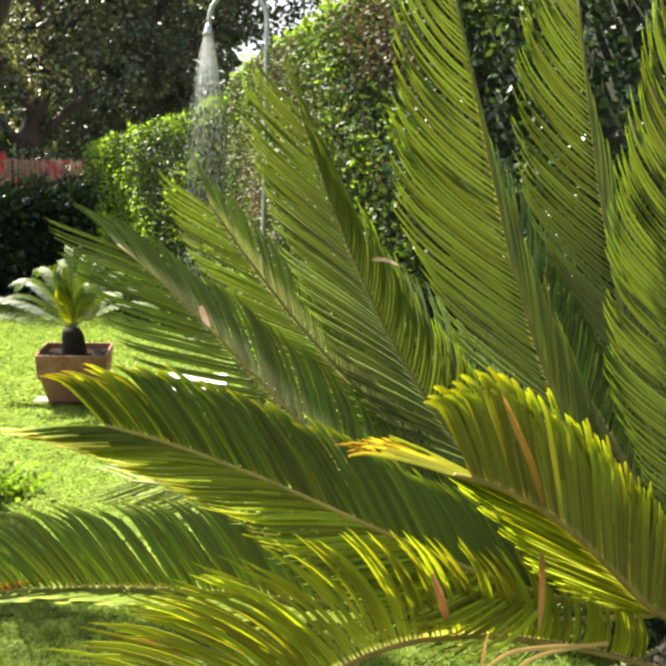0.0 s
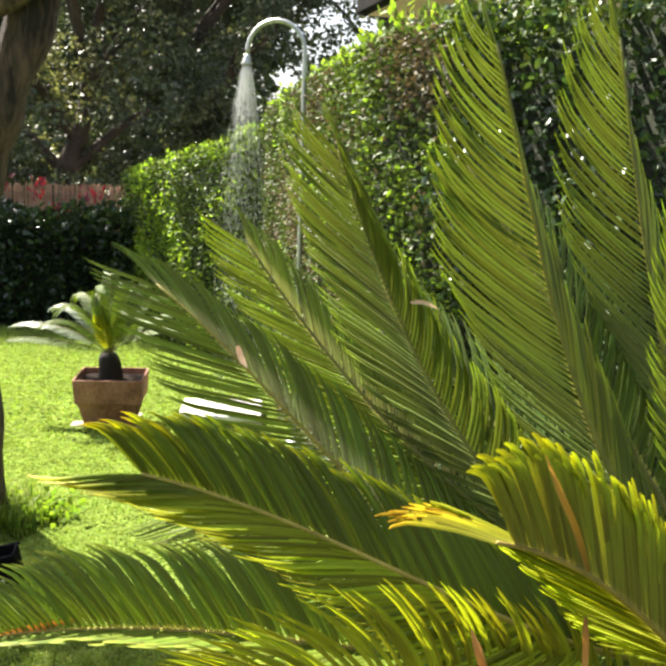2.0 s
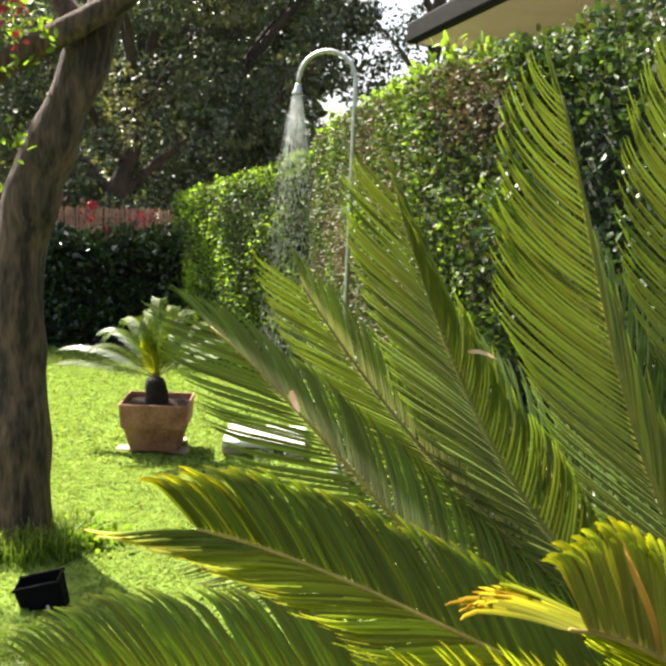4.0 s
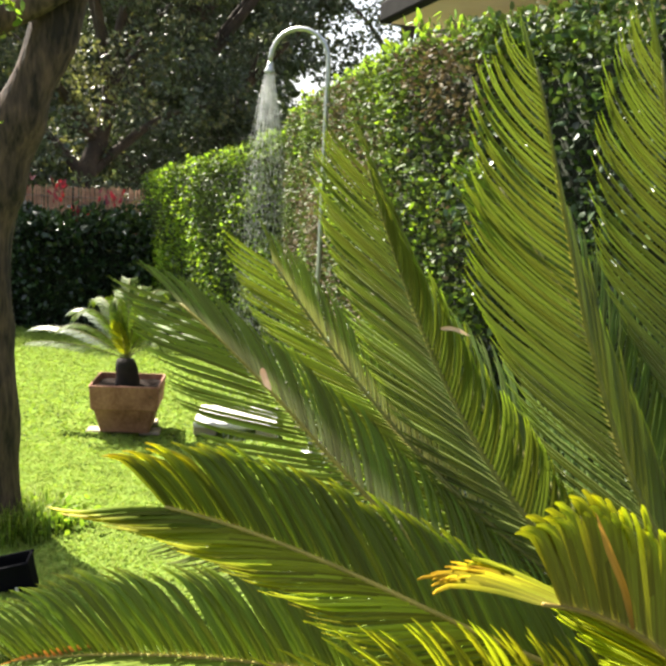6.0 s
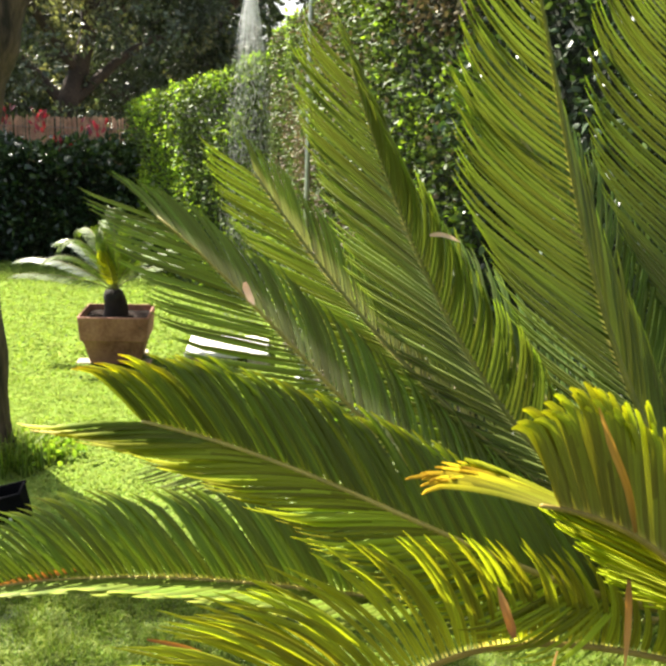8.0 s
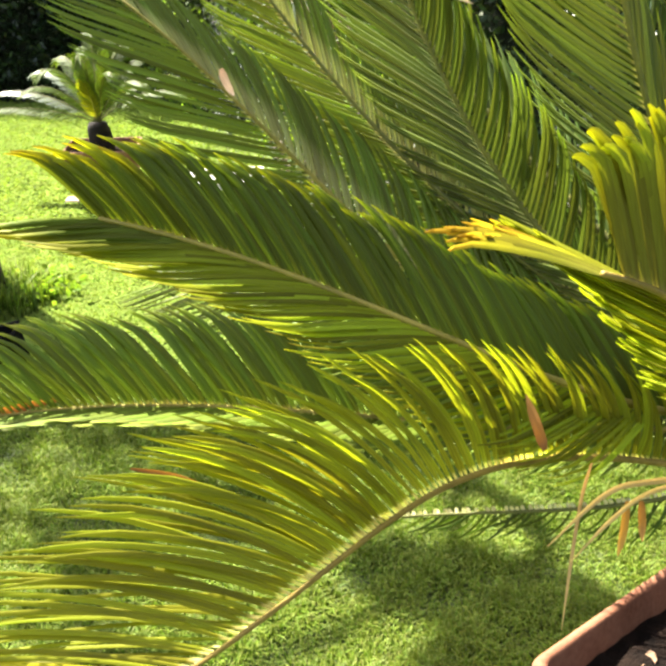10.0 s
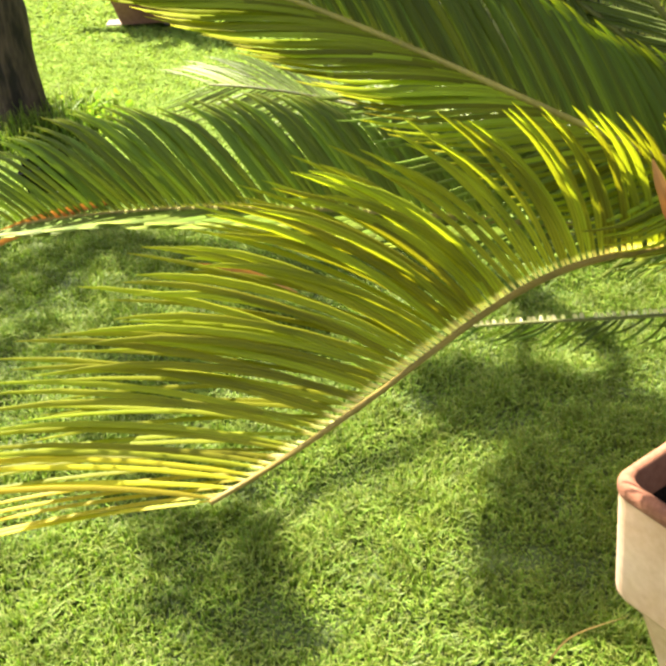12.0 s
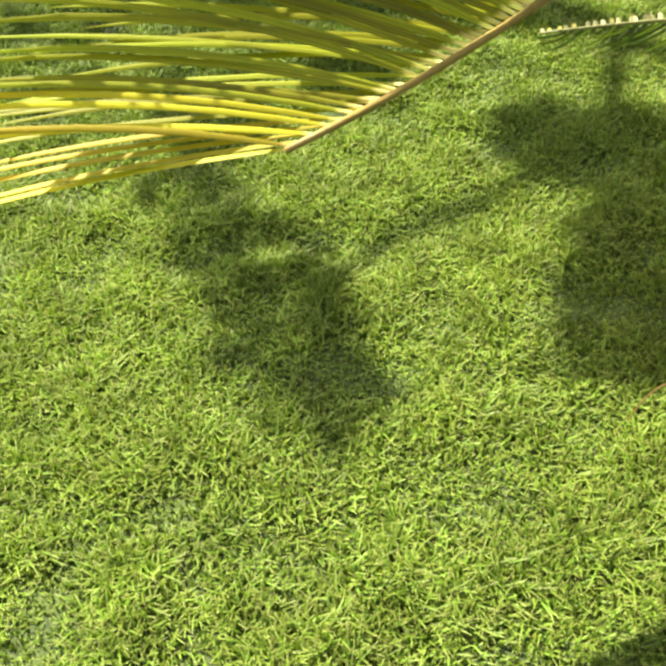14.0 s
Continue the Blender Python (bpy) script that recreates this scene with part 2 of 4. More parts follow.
M_hedge_new = leaf_mat("hedge_new_leaf", [(0.0, (0.10, 0.17, 0.025)), (1.0, (0.17, 0.25, 0.035))], (2.0, 2.0, 0.8), rough=0.5, vary=0.4, glow=0.42, spec=0.25)
M_laurel = leaf_mat("laurel_leaf", [(0.0, (0.026, 0.050, 0.018)), (1.0, (0.038, 0.066, 0.022))], (2.2, 2.2, 0.9), rough=0.40, vary=0.5, glow=0.12)
M_brown_leaf = leaf_mat("withered_leaf", [(0.0, (0.085, 0.068, 0.034)), (1.0, (0.14, 0.108, 0.056))], (1.3, 1.2, 1), rough=0.7, vary=0.5, glow=0.15)
M_oak = leaf_mat("oak_leaf", [(0.0, (0.040, 0.056, 0.032)), (1.0, (0.066, 0.085, 0.047))], (1.8, 1.8, 1.0), rough=0.45, vary=0.55, glow=0.22, spec=0.5)
M_oak_light = leaf_mat("oak_leaf_light", [(0.0, (0.11, 0.118, 0.055)), (1.0, (0.15, 0.155, 0.08))], (1.8, 1.8, 0.9), rough=0.4, vary=0.4, glow=0.3)
M_photinia = leaf_mat("photinia_leaf", [(0.0, (0.014, 0.028, 0.014)), (1.0, (0.022, 0.042, 0.018))], (1.8, 1.8, 0.9), rough=0.3, vary=0.5, glow=0.2)
M_red_leaf = leaf_mat("photinia_red", [(0.0, (0.17, 0.018, 0.03)), (1.0, (0.25, 0.032, 0.05))], (1.5, 0.8, 0.9), rough=0.45, vary=0.35, glow=0.3)
# Near-black colour that stands for the shade deep in the hedges.
M_hedge_shade = rough_mat("hedge_shade_core", (0.006, 0.009, 0.004), (0.02, 0.026, 0.011), 8, rough=1.0, bump=0.8)
M_reed = rough_mat("reed", (0.20, 0.10, 0.055), (0.40, 0.23, 0.13), 14, rough=0.9, bump=0.2)
M_wire = rough_mat("wire", (0.12, 0.11, 0.10), (0.22, 0.2, 0.18), 30, rough=0.5, bump=0.05)
M_steel = rough_mat("brushed_steel", (0.40, 0.42, 0.40), (0.55, 0.57, 0.55), 30, rough=0.42, bump=0.03)
M_steel.node_tree.nodes["Principled BSDF"].inputs["Metallic"].default_value = 1.0
M_tray = rough_mat("white_stone", (0.46, 0.45, 0.41), (0.60, 0.59, 0.55), 6, rough=0.6, bump=0.08)
M_stone = rough_mat("pale_paver", (0.22, 0.18, 0.13), (0.36, 0.30, 0.23), 9, rough=0.9, bump=0.3)
M_stucco = rough_mat("stucco", (0.78, 0.60, 0.50), (0.86, 0.70, 0.60), 3, rough=0.9, bump=0.15)
M_fascia = rough_mat("dark_gutter", (0.006, 0.006, 0.006), (0.014, 0.013, 0.012), 5, rough=0.7, bump=0.1)
M_fascia.node_tree.nodes["Principled BSDF"].inputs["Specular IOR Level"].default_value = 0.1
M_tile = rough_mat("roof_tile", (0.24, 0.10, 0.06), (0.42, 0.22, 0.13), 4, rough=0.85, bump=0.3)
M_black = rough_mat("black_plastic", (0.002, 0.002, 0.0025), (0.005, 0.005, 0.006), 12, rough=1.0, bump=0.1)
M_black.node_tree.nodes["Principled BSDF"].inputs["Specular IOR Level"].default_value = 0.1
M_water, n_, l_, p_ = material("water")
p_.inputs["Base Color"].default_value = (1, 1, 1, 1)
p_.inputs["Roughness"].default_value = 0.12
p_.inputs["Transmission Weight"].default_value = 0.6
p_.inputs["IOR"].default_value = 1.33


# ---------------------------------------------------------------- mesh helpers
def np_mesh(name, verts, quads, uvs=None, smooth=True):
    """A mesh from arrays: verts (n,3), quads (m,4) (a repeated last index makes no triangle: keep four distinct), uvs per vertex (n,2)."""
    me = bpy.data.meshes.new(name)
    v, q = np.asarray(verts, np.float32), np.asarray(quads, np.int32)
    me.vertices.add(len(v)), me.vertices.foreach_set("co", v.ravel())
    me.loops.add(q.size), me.loops.foreach_set("vertex_index", q.ravel())
    me.polygons.add(len(q))
    me.polygons.foreach_set("loop_start", np.arange(0, q.size, q.shape[1], dtype=np.int32))
    me.polygons.foreach_set("loop_total", np.full(len(q), q.shape[1], np.int32))
    if smooth:
        me.polygons.foreach_set("use_smooth", np.ones(len(q), bool))
    layer = me.uv_layers.new(name="UVMap")
    if uvs is not None:
        layer.data.foreach_set("uv", np.asarray(uvs, np.float32)[q.ravel()].ravel())
    me.update(calc_edges=True)
    return me


def part(name, me, mat, parent=None, label="", kind=""):
    """One mesh object, under a thing or a part if one is given."""
    if isinstance(me, bmesh.types.BMesh):
        bm, me = me, bpy.data.meshes.new(name)
        bm.to_mesh(me)
        bm.free()
    if mat and not me.materials:
        me.materials.append(mat)
    ob = new(name, me)
    if parent:
        ob.parent = parent
        ob.matrix_parent_inverse = parent.matrix_world.inverted() if parent.type == "EMPTY" else Matrix()
    return tagged(ob, label=label, kind=kind)


def thing(name, at, label, category, group="", kind=""):
    ob = new(name)
    ob.empty_display_size = 0.1
    ob.location = at
    bpy.context.view_layer.update()
    return tagged(ob, label, category, group, kind)


def unit(v):
    v = np.asarray(v, float)
    return v / np.maximum(np.linalg.norm(v, axis=-1, keepdims=True), 1e-9)


def bezier(a, b, c, d, s):
    s = np.asarray(s, float)[:, None]
    a, b, c, d = (np.array(p, float) for p in (a, b, c, d))
    p = (1 - s) ** 3 * a + 3 * s * (1 - s) ** 2 * b + 3 * s * s * (1 - s) * c + s**3 * d
    t = 3 * (1 - s) ** 2 * (b - a) + 6 * s * (1 - s) * (c - b) + 3 * s * s * (d - c)
    return p, unit(t)


def smooth_line(points, steps=8):
    """A smooth line through a few points."""
    p = np.array(points, float)
    p = np.vstack([2 * p[0] - p[1], p, 2 * p[-1] - p[-2]])
    out = []
    for i in range(1, len(p) - 2):
        for u in np.linspace(0, 1, steps, endpoint=False):
            a, b, c, d = p[i - 1 : i + 3]
            out.append(0.5 * (2 * b + (c - a) * u + (2 * a - 5 * b + 4 * c - d) * u * u + (3 * b - a - 3 * c + d) * u**3))
    return np.array(out + [p[-2]])


def tube(name, line, radii, sides=8, wobble=0.0, rng=None, cap=True):
    """A tube along a line; radii per point; wobble makes it uneven, as bark is."""
    line, radii = np.asarray(line, float), np.broadcast_to(np.asarray(radii, float), len(line))
    t = unit(np.gradient(line, axis=0))
    ref = np.array([0.31, 0.17, 0.93]) if abs(t[0] @ [0.31, 0.17, 0.93]) < 0.9 else np.array([1.0, 0.2, 0.1])
    verts, uvs = [], []
    for i, (p, d, r) in enumerate(zip(line, t, radii)):
        u = unit(ref - d * (ref @ d))
        ref = u
        w = np.cross(d, u)
        for k in range(sides):
            a = 2 * math.pi * k / sides
            rr = r * (1 + (wobble * (noise.noise(Vector(p * 5 + u * math.cos(a) * 0.6 + w * math.sin(a) * 0.6))) if wobble else 0))
            verts.append(p + rr * (math.cos(a) * u + math.sin(a) * w))
            uvs.append((k / sides, i / max(len(line) - 1, 1)))
    n = len(line)
    quads = [(i * sides + k, i * sides + (k + 1) % sides, (i + 1) * sides + (k + 1) % sides, (i + 1) * sides + k) for i in range(n - 1) for k in range(sides)]
    if cap and sides % 2 == 0:
        for base, flip in ((0, True), ((n - 1) * sides, False)):
            for k in range(sides // 2 - 1):
                f = (base + k, base + k + 1, base + sides - 2 - k, base + sides - 1 - k)
                quads.append(f[::-1] if flip else f)
    return np_mesh(name, verts, quads, uvs)


def box_bm(sx, sy, sz, bevel=0.0, top=1.0, segments=2):
    """A box on z = 0, its top scaled by top, with rounded edges."""
    bm = bmesh.new()
    bmesh.ops.create_cube(bm, size=1)
    for v in bm.verts:
        k = top if v.co.z > 0 else 1
        v.co = Vector((v.co.x * sx * k, v.co.y * sy * k, (v.co.z + 0.5) * sz))
    if bevel:
        bmesh.ops.bevel(bm, geom=bm.edges[:], offset=bevel, segments=segments, affect="EDGES", profile=0.5)
    return bm


def moved(bm, m):
    bmesh.ops.transform(bm, matrix=m, verts=bm.verts)
    return bm


# ---------------------------------------------------------------- leaves in numbers
LEAF = np.array([(0, 0, 0), (0.5, 0.35, 0.12), (0.38, 0.75, 0.06), (0, 1, -0.08), (-0.38, 0.75, 0.06), (-0.5, 0.35, 0.12)])
LEAF_Q = np.array([(0, 1, 2, 3), (0, 3, 4, 5)])


def leaf_cloud(name, places, outward, rng, size=(0.03, 0.05), width=0.5, droop=0.3, spread=0.8):
    """Many folded leaves at the places, their tips turned outward with some spread."""
    n = len(places)
    d = unit(outward + rng.normal(size=(n, 3)) * spread - np.array([0, 0, droop]))
    s = unit(np.cross(d, rng.normal(size=(n, 3))))
    nn = np.cross(s, d)
    ln = rng.uniform(*size, n)[:, None, None]
    local = LEAF[None] * ln
    v = places[:, None] + local[..., :1] * width * s[:, None] + local[..., 1:2] * d[:, None] + local[..., 2:] * width * nn[:, None]
    q = LEAF_Q[None] + (np.arange(n) * 6)[:, None, None]
    uv = np.tile(LEAF[:, :2] + [0.5, 0], (n, 1))
    return np_mesh(name, v.reshape(-1, 3), q.reshape(-1, 4), uv)


def blades(name, roots, rng, height=(0.02, 0.045), width=0.0035, lean=0.6, tall=1.0):
    """Grass: each blade two bent quads."""
    n = len(roots)
    az = rng.uniform(0, 2 * math.pi, n)
    out = np.stack([np.cos(az), np.sin(az), 0 * az], 1)
    side = np.stack([-np.sin(az), np.cos(az), 0 * az], 1)
    h = (rng.uniform(*height, n) * tall)[:, None]
    k = (rng.random((n, 1)) ** 1.3) * lean * 2
    w = width * rng.uniform(0.7, 1.3, (n, 1))
    up = np.array([0, 0, 1.0])
    m = roots + h * (0.55 * up + 0.30 * k * out)
    t = roots + h * ((1 - 0.30 * k) * up + 0.95 * k * out)
    v = np.stack([roots - side * w * 0.4, roots + side * w * 0.4, m + side * w * 0.5, m - side * w * 0.5, t + side * w * 0.1, t - side * w * 0.1], 1)
    q = np.array([(0, 1, 2, 3), (3, 2, 4, 5)])[None] + (np.arange(n) * 6)[:, None, None]
    uv = np.tile([(0, 0), (1, 0), (1, 0.55), (0, 0.55), (0.6, 1), (0.4, 1)], (n, 1))
    return np_mesh(name, v.reshape(-1, 3), q.reshape(-1, 4), uv)


# ---------------------------------------------------------------- ground
rng = np.random.default_rng(7)


def lawn_height(x, y):
    return 0.012 * np.sin(x * 1.7 + 0.4) * np.cos(y * 1.3) + 0.006 * np.sin(x * 5.1 + y * 3.7)


gx = np.concatenate([np.linspace(-400, -9, 6), np.linspace(-8, 6, 90), np.linspace(7, 400, 6)])
gy = np.concatenate([np.linspace(-300, -4, 5), np.linspace(-3, 10, 90), np.linspace(11, 600, 7)])
X, Y = np.meshgrid(gx, gy)
near = (np.abs(X) < 9) & (Y > -4) & (Y < 11)
Z = np.where(near, lawn_height(X, Y), 0.0)
w_ = len(gx)
gq = [(j * w_ + i, j * w_ + i + 1, (j + 1) * w_ + i + 1, (j + 1) * w_ + i) for j in range(len(gy) - 1) for i in range(w_ - 1)]
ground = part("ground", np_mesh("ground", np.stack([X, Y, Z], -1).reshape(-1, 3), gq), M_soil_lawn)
tagged(ground, "level garden ground under a mown green lawn", "lawn", kind="structure")


def scatter(x0, x1, y0, y1, n):
    p = np.stack([rng.uniform(x0, x1, n), rng.uniform(y0, y1, n)], 1)
    return np.column_stack([p, lawn_height(p[:, 0], p[:, 1]) - 0.002])


def in_view(p, slack=0.5):
    """The wedge of lawn in front of the path."""
    return (p[:, 0] > -0.46 * (p[:, 1] + 0.9) - slack) & (p[:, 0] < 0.62 + 0.20 * p[:, 1] + slack)


close = scatter(-2.1, 0.9, 0.5, 2.6, 420000)
close = close[in_view(close, 0.08)]
clump = np.array([noise.noise(Vector((a * 9, b * 9, 0.3))) for a, b in close[:, :2]])
keep_ = rng.random(len(close)) < 0.9 + 0.4 * clump
close, clump = close[keep_], clump[keep_]
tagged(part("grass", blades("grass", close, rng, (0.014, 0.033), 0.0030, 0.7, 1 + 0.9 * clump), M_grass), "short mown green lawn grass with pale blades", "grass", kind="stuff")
mid = scatter(-2.9, 0.8, 2.55, 4.6, 125000)
mid = mid[in_view(mid)]
tagged(part("grass", blades("grass", mid, rng, (0.013, 0.024), 0.0105, 1.9), M_grass_lit), "bright sunlit lawn grass", "grass", kind="stuff")
far = scatter(-5.2, -0.4, 4.5, 8.6, 100000)
far = far[in_view(far)]
tagged(part("grass", blades("grass", far, rng, (0.015, 0.027), 0.019, 1.9), M_grass_lit), "lawn grass towards the shrubs, sunlight painted into its colour", "grass", kind="stuff")
wide = scatter(-9, 6, -2.5, 9, 45000)
wide = wide[~in_view(wide, 0.45) & ~((wide[:, 0] > 0.1) & (wide[:, 1] > 3.0))]
tagged(part("grass", blades("grass", wide, rng, (0.02, 0.04), 0.022, 1.5), M_grass_lit), "lawn grass round the sides of the garden", "grass", kind="stuff")
# long tuft round the trunk, weeds
a_ = rng.uniform(0, 2 * math.pi, 1500)
r_ = rng.uniform(0.1, 0.36, 1500)
tuft = np.column_stack([-1.82 + r_ * np.cos(a_), 3.36 + r_ * 0.8 * np.sin(a_), 0 * a_])
tagged(part("grass_tuft", blades("grass_tuft", tuft, rng, (0.06, 0.17), 0.006, 0.5), M_grass), "long unmown grass round the tree trunk", "grass", kind="stuff")
weed_at = np.column_stack([rng.normal(-1.55, 0.08, 420), rng.normal(3.50, 0.07, 420), rng.uniform(0.01, 0.06, 420)])
tagged(part("weeds", leaf_cloud("weeds", weed_at, np.tile([0, 0, 1.0], (420, 1)), rng, (0.02, 0.045), 0.7), M_hedge_new), "broad-leaved weeds beside the tree trunk", "weeds", kind="stuff")


# ---------------------------------------------------------------- shrubs, hedges and trees
def hedge(name, label, category, line, tops, thick, density, mats, shares, size, depth=0.14, lumps=0.06, droop=0.3, fluff=0.05):
    """A clipped hedge along a line of its front face: a near-black core that stands for inner shade, twigs and a coat
    of leaves on face and top.
    """
    root = thing(name, (line[len(line) // 2][0], line[len(line) // 2][1], 0), label, category)
    line, tops = np.array(line, float), np.array(tops, float)
    seg = np.linalg.norm(np.diff(line, axis=0), axis=1)
    cum = np.r_[0, np.cumsum(seg)]
    at = lambda s: np.stack([np.interp(s, cum, line[:, 0]), np.interp(s, cum, line[:, 1])], -1)
    tang = lambda s: unit(at(np.minimum(s + 0.05, cum[-1])) - at(np.maximum(s - 0.05, 0)))
    back = lambda s: np.stack([-tang(s)[:, 1], tang(s)[:, 0]], -1)
    # near-black core: stands for the shade between the leaves
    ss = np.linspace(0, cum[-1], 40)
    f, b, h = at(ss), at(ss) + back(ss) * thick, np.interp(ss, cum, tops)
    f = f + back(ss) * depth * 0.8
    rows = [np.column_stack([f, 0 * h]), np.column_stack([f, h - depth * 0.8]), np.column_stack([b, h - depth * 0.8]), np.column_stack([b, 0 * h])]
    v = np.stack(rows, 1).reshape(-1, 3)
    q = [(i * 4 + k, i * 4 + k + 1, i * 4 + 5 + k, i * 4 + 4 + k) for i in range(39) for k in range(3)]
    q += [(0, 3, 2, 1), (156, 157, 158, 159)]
    part("inside", np_mesh("inside", v, q), M_hedge_shade, root, "near-black core standing for the inner shade")
    # leaves on face and top
    for which, area in (("face", cum[-1] * tops.mean()), ("top", cum[-1] * thick), ("rear", cum[-1] * tops.mean() * 0.2)):
        n = int(area * density)
        s = rng.uniform(0, cum[-1], n)
        h = np.interp(s, cum, tops)
        bk = back(s)
        u = rng.random(n)
        bump = lumps * np.array([noise.noise(Vector((a * 2.3, c * 3.1, 5.0))) for a, c in zip(s, u * 2)])
        inset = np.abs(rng.normal(0, depth * 0.45, n)) - fluff * rng.random(n) + bump
        if which == "face":
            p = np.column_stack([at(s) + bk * inset[:, None], u * h])
            out = np.column_stack([-bk, 0.25 + 0 * s])
        elif which == "rear":
            p = np.column_stack([at(s) + bk * (thick - inset * 0.3)[:, None], u * h])
            out = np.column_stack([bk, 0.25 + 0 * s])
        else:
            p = np.column_stack([at(s) + bk * (u * thick)[:, None], h - inset])
            out = np.column_stack([-0.3 * bk, 1 + 0 * s])
        pick = np.array([noise.noise(Vector((x * 1.9, y * 1.9, z * 2.4))) for x, y, z in p]) + rng.normal(0, 0.25, n)
        if which == "top":
            pick = pick + 0.35
        edges = np.quantile(pick, np.cumsum(shares)[:-1]) if which == "face" else np.quantile(pick, np.cumsum([shares[0] * 0.3, *shares[1:-1], shares[-1] + shares[0] * 0.7])[:-1])
        kind = np.digitize(pick, edges)
        for k, m in enumerate(mats):
            if (kind == k).any():
                part("leaves", leaf_cloud("leaves", p[kind == k], out[kind == k], rng, size, 0.55, droop), m, root, kind="stuff")
    return root


hedge("hedge", "sunlit clipped evergreen hedge with small bright leaves", "hedge", [(-3.2, 8.75), (-2.2, 7.65), (-1.30, 6.75)], [1.55, 1.72, 1.93], 1.0, 3600, [M_hedge, M_hedge_new], [0.62, 0.38], (0.026, 0.045))
hedge("hedge", "tall clipped hedge with some withered brown leaves", "hedge", [(-1.36, 7.0), (-0.80, 5.35), (-0.17, 3.5), (0.2, 3.02)], [2.0, 2.03, 2.01, 2.07], 0.9, 8000, [M_brown_leaf, M_hedge, M_hedge_new], [0.22, 0.68, 0.10], (0.017, 0.031))
hedge("laurel_hedge", "dark glossy laurel-leaved hedge behind the cycad", "hedge", [(0.14, 3.02), (0.55, 2.66), (1.4, 2.3), (2.6, 1.9)], [2.05, 2.13, 2.2, 2.3], 1.0, 4600, [M_laurel, M_hedge], [0.86, 0.14], (0.022, 0.040), depth=0.2, lumps=0.16, droop=0.5)
hedge("photinia_hedge", "dark photinia hedge with red young shoots on top", "hedge", [(-8.5, 7.85), (-5.0, 8.2), (-3.0, 8.5)], [1.04, 1.07, 1.05], 0.55, 1700, [M_photinia, M_laurel], [0.8, 0.2], (0.05, 0.085), lumps=0.12, fluff=0.1)
# loose top shoots of the photinia, dark and red
n_ = 5000
sx = rng.uniform(-8.4, -3.05, n_)
base_y = np.interp(sx, [-8.5, -5.0, -3.0], [8.15, 8.45, 8.75])
peak = 0.34 * np.clip(np.array([noise.noise(Vector((x * 2.6, 1.0, 0))) for x in sx]) + 0.55, 0.12, 1)
sh = np.column_stack([sx, base_y + rng.normal(0, 0.12, n_), 0.98 + peak * rng.random(n_)])
photinia_top = part("photinia_shoots", leaf_cloud("shoots", sh, np.tile([0, -0.2, 1.0], (n_, 1)), rng, (0.05, 0.085), 0.45), M_photinia)
tagged(photinia_top, "upright dark green photinia shoots above the hedge", "shoots", kind="stuff")
tips = []
for x, z in [(-4.45, 1.42), (-4.30, 1.44), (-4.0, 1.44), (-3.96, 1.36), (-4.6, 1.24), (-3.50, 1.34), (-3.38, 1.32), (-5.2, 1.34), (-3.75, 1.16)]:
    k = 9
    tips.append(np.column_stack([rng.normal(x, 0.035, k), rng.normal(8.5, 0.05, k), z + rng.uniform(-0.13, 0.03, k)]))
tips = np.vstack(tips)
tagged(part("red_shoots", leaf_cloud("red_shoots", tips, np.tile([0, -0.1, 1.0], (len(tips), 1)), rng, (0.06, 0.10), 0.4, 0.0, 0.4), M_red_leaf), "red young photinia leaves at the shoot tips", "shoots", kind="stuff")

# young shoots above the clipped top of the hedge
n_ = 5200
hs_ = rng.random(n_)
hx, hy = np.interp(hs_, [0, 0.36, 0.85, 1], [-1.36, -0.80, -0.17, 0.2]), np.interp(hs_, [0, 0.36, 0.85, 1], [7.0, 5.35, 3.5, 3.02])
lift = 0.20 * np.clip(np.array([noise.noise(Vector((s_ * 26, 3.0, 0))) for s_ in hs_]) + 0.3, 0.05, 1)
hp = np.column_stack([hx + rng.uniform(0, 0.3, n_), hy + rng.uniform(0, 0.15, n_), 2.0 + lift * rng.random(n_)])
tagged(part("hedge_shoots", leaf_cloud("hedge_shoots", hp, np.tile([-0.1, -0.1, 1.0], (n_, 1)), rng, (0.025, 0.05), 0.5, 0.0), M_hedge_new), "bright young shoots above the clipped hedge top", "shoots", kind="stuff")

# reed fence behind the shrubs
fence = thing("reed_fence", (-5.2, 9.05, 0), "reddish-brown reed screen fence behind the shrubs", "fence")
canes, cq = [], []
for i in range(430):
    x = -9.5 + i * 0.0155
    h, r, y = 1.40 + rng.normal(0, 0.012) + 0.012 * (x + 4), 0.0078 * rng.uniform(0.8, 1.1), 9.05 + rng.normal(0, 0.004) + 0.0 * x
    b = len(canes)
    for z, dx in ((0, 0), (h, rng.normal(0, 0.006))):
        canes += [(x + dx + r * math.cos(a), y + r * math.sin(a), z) for a in np.linspace(0, 2 * math.pi, 6, endpoint=False)]
    cq += [(b + k, b + (k + 1) % 6, b + 6 + (k + 1) % 6, b + 6 + k) for k in range(6)] + [(b + 6, b + 7, b + 8, b + 9), (b + 6, b + 9, b + 10, b + 11)]
part("cane_screen", np_mesh("cane_screen", canes, cq), M_reed, fence, kind="stuff")
for z in (0.5, 1.0, 1.3):
    part("wire", tube("wire", [(-9.5, 9.035, z), (-6, 9.035, z), (-2.85, 9.035, z)], 0.003, 6), M_wire, fence)
for x in (-9.4, -7.2, -5.0, -2.9):
    part("post", tube("post", [(x, 9.09, 0), (x, 9.09, 1.38)], 0.03, 8), M_bark_dark, fence)


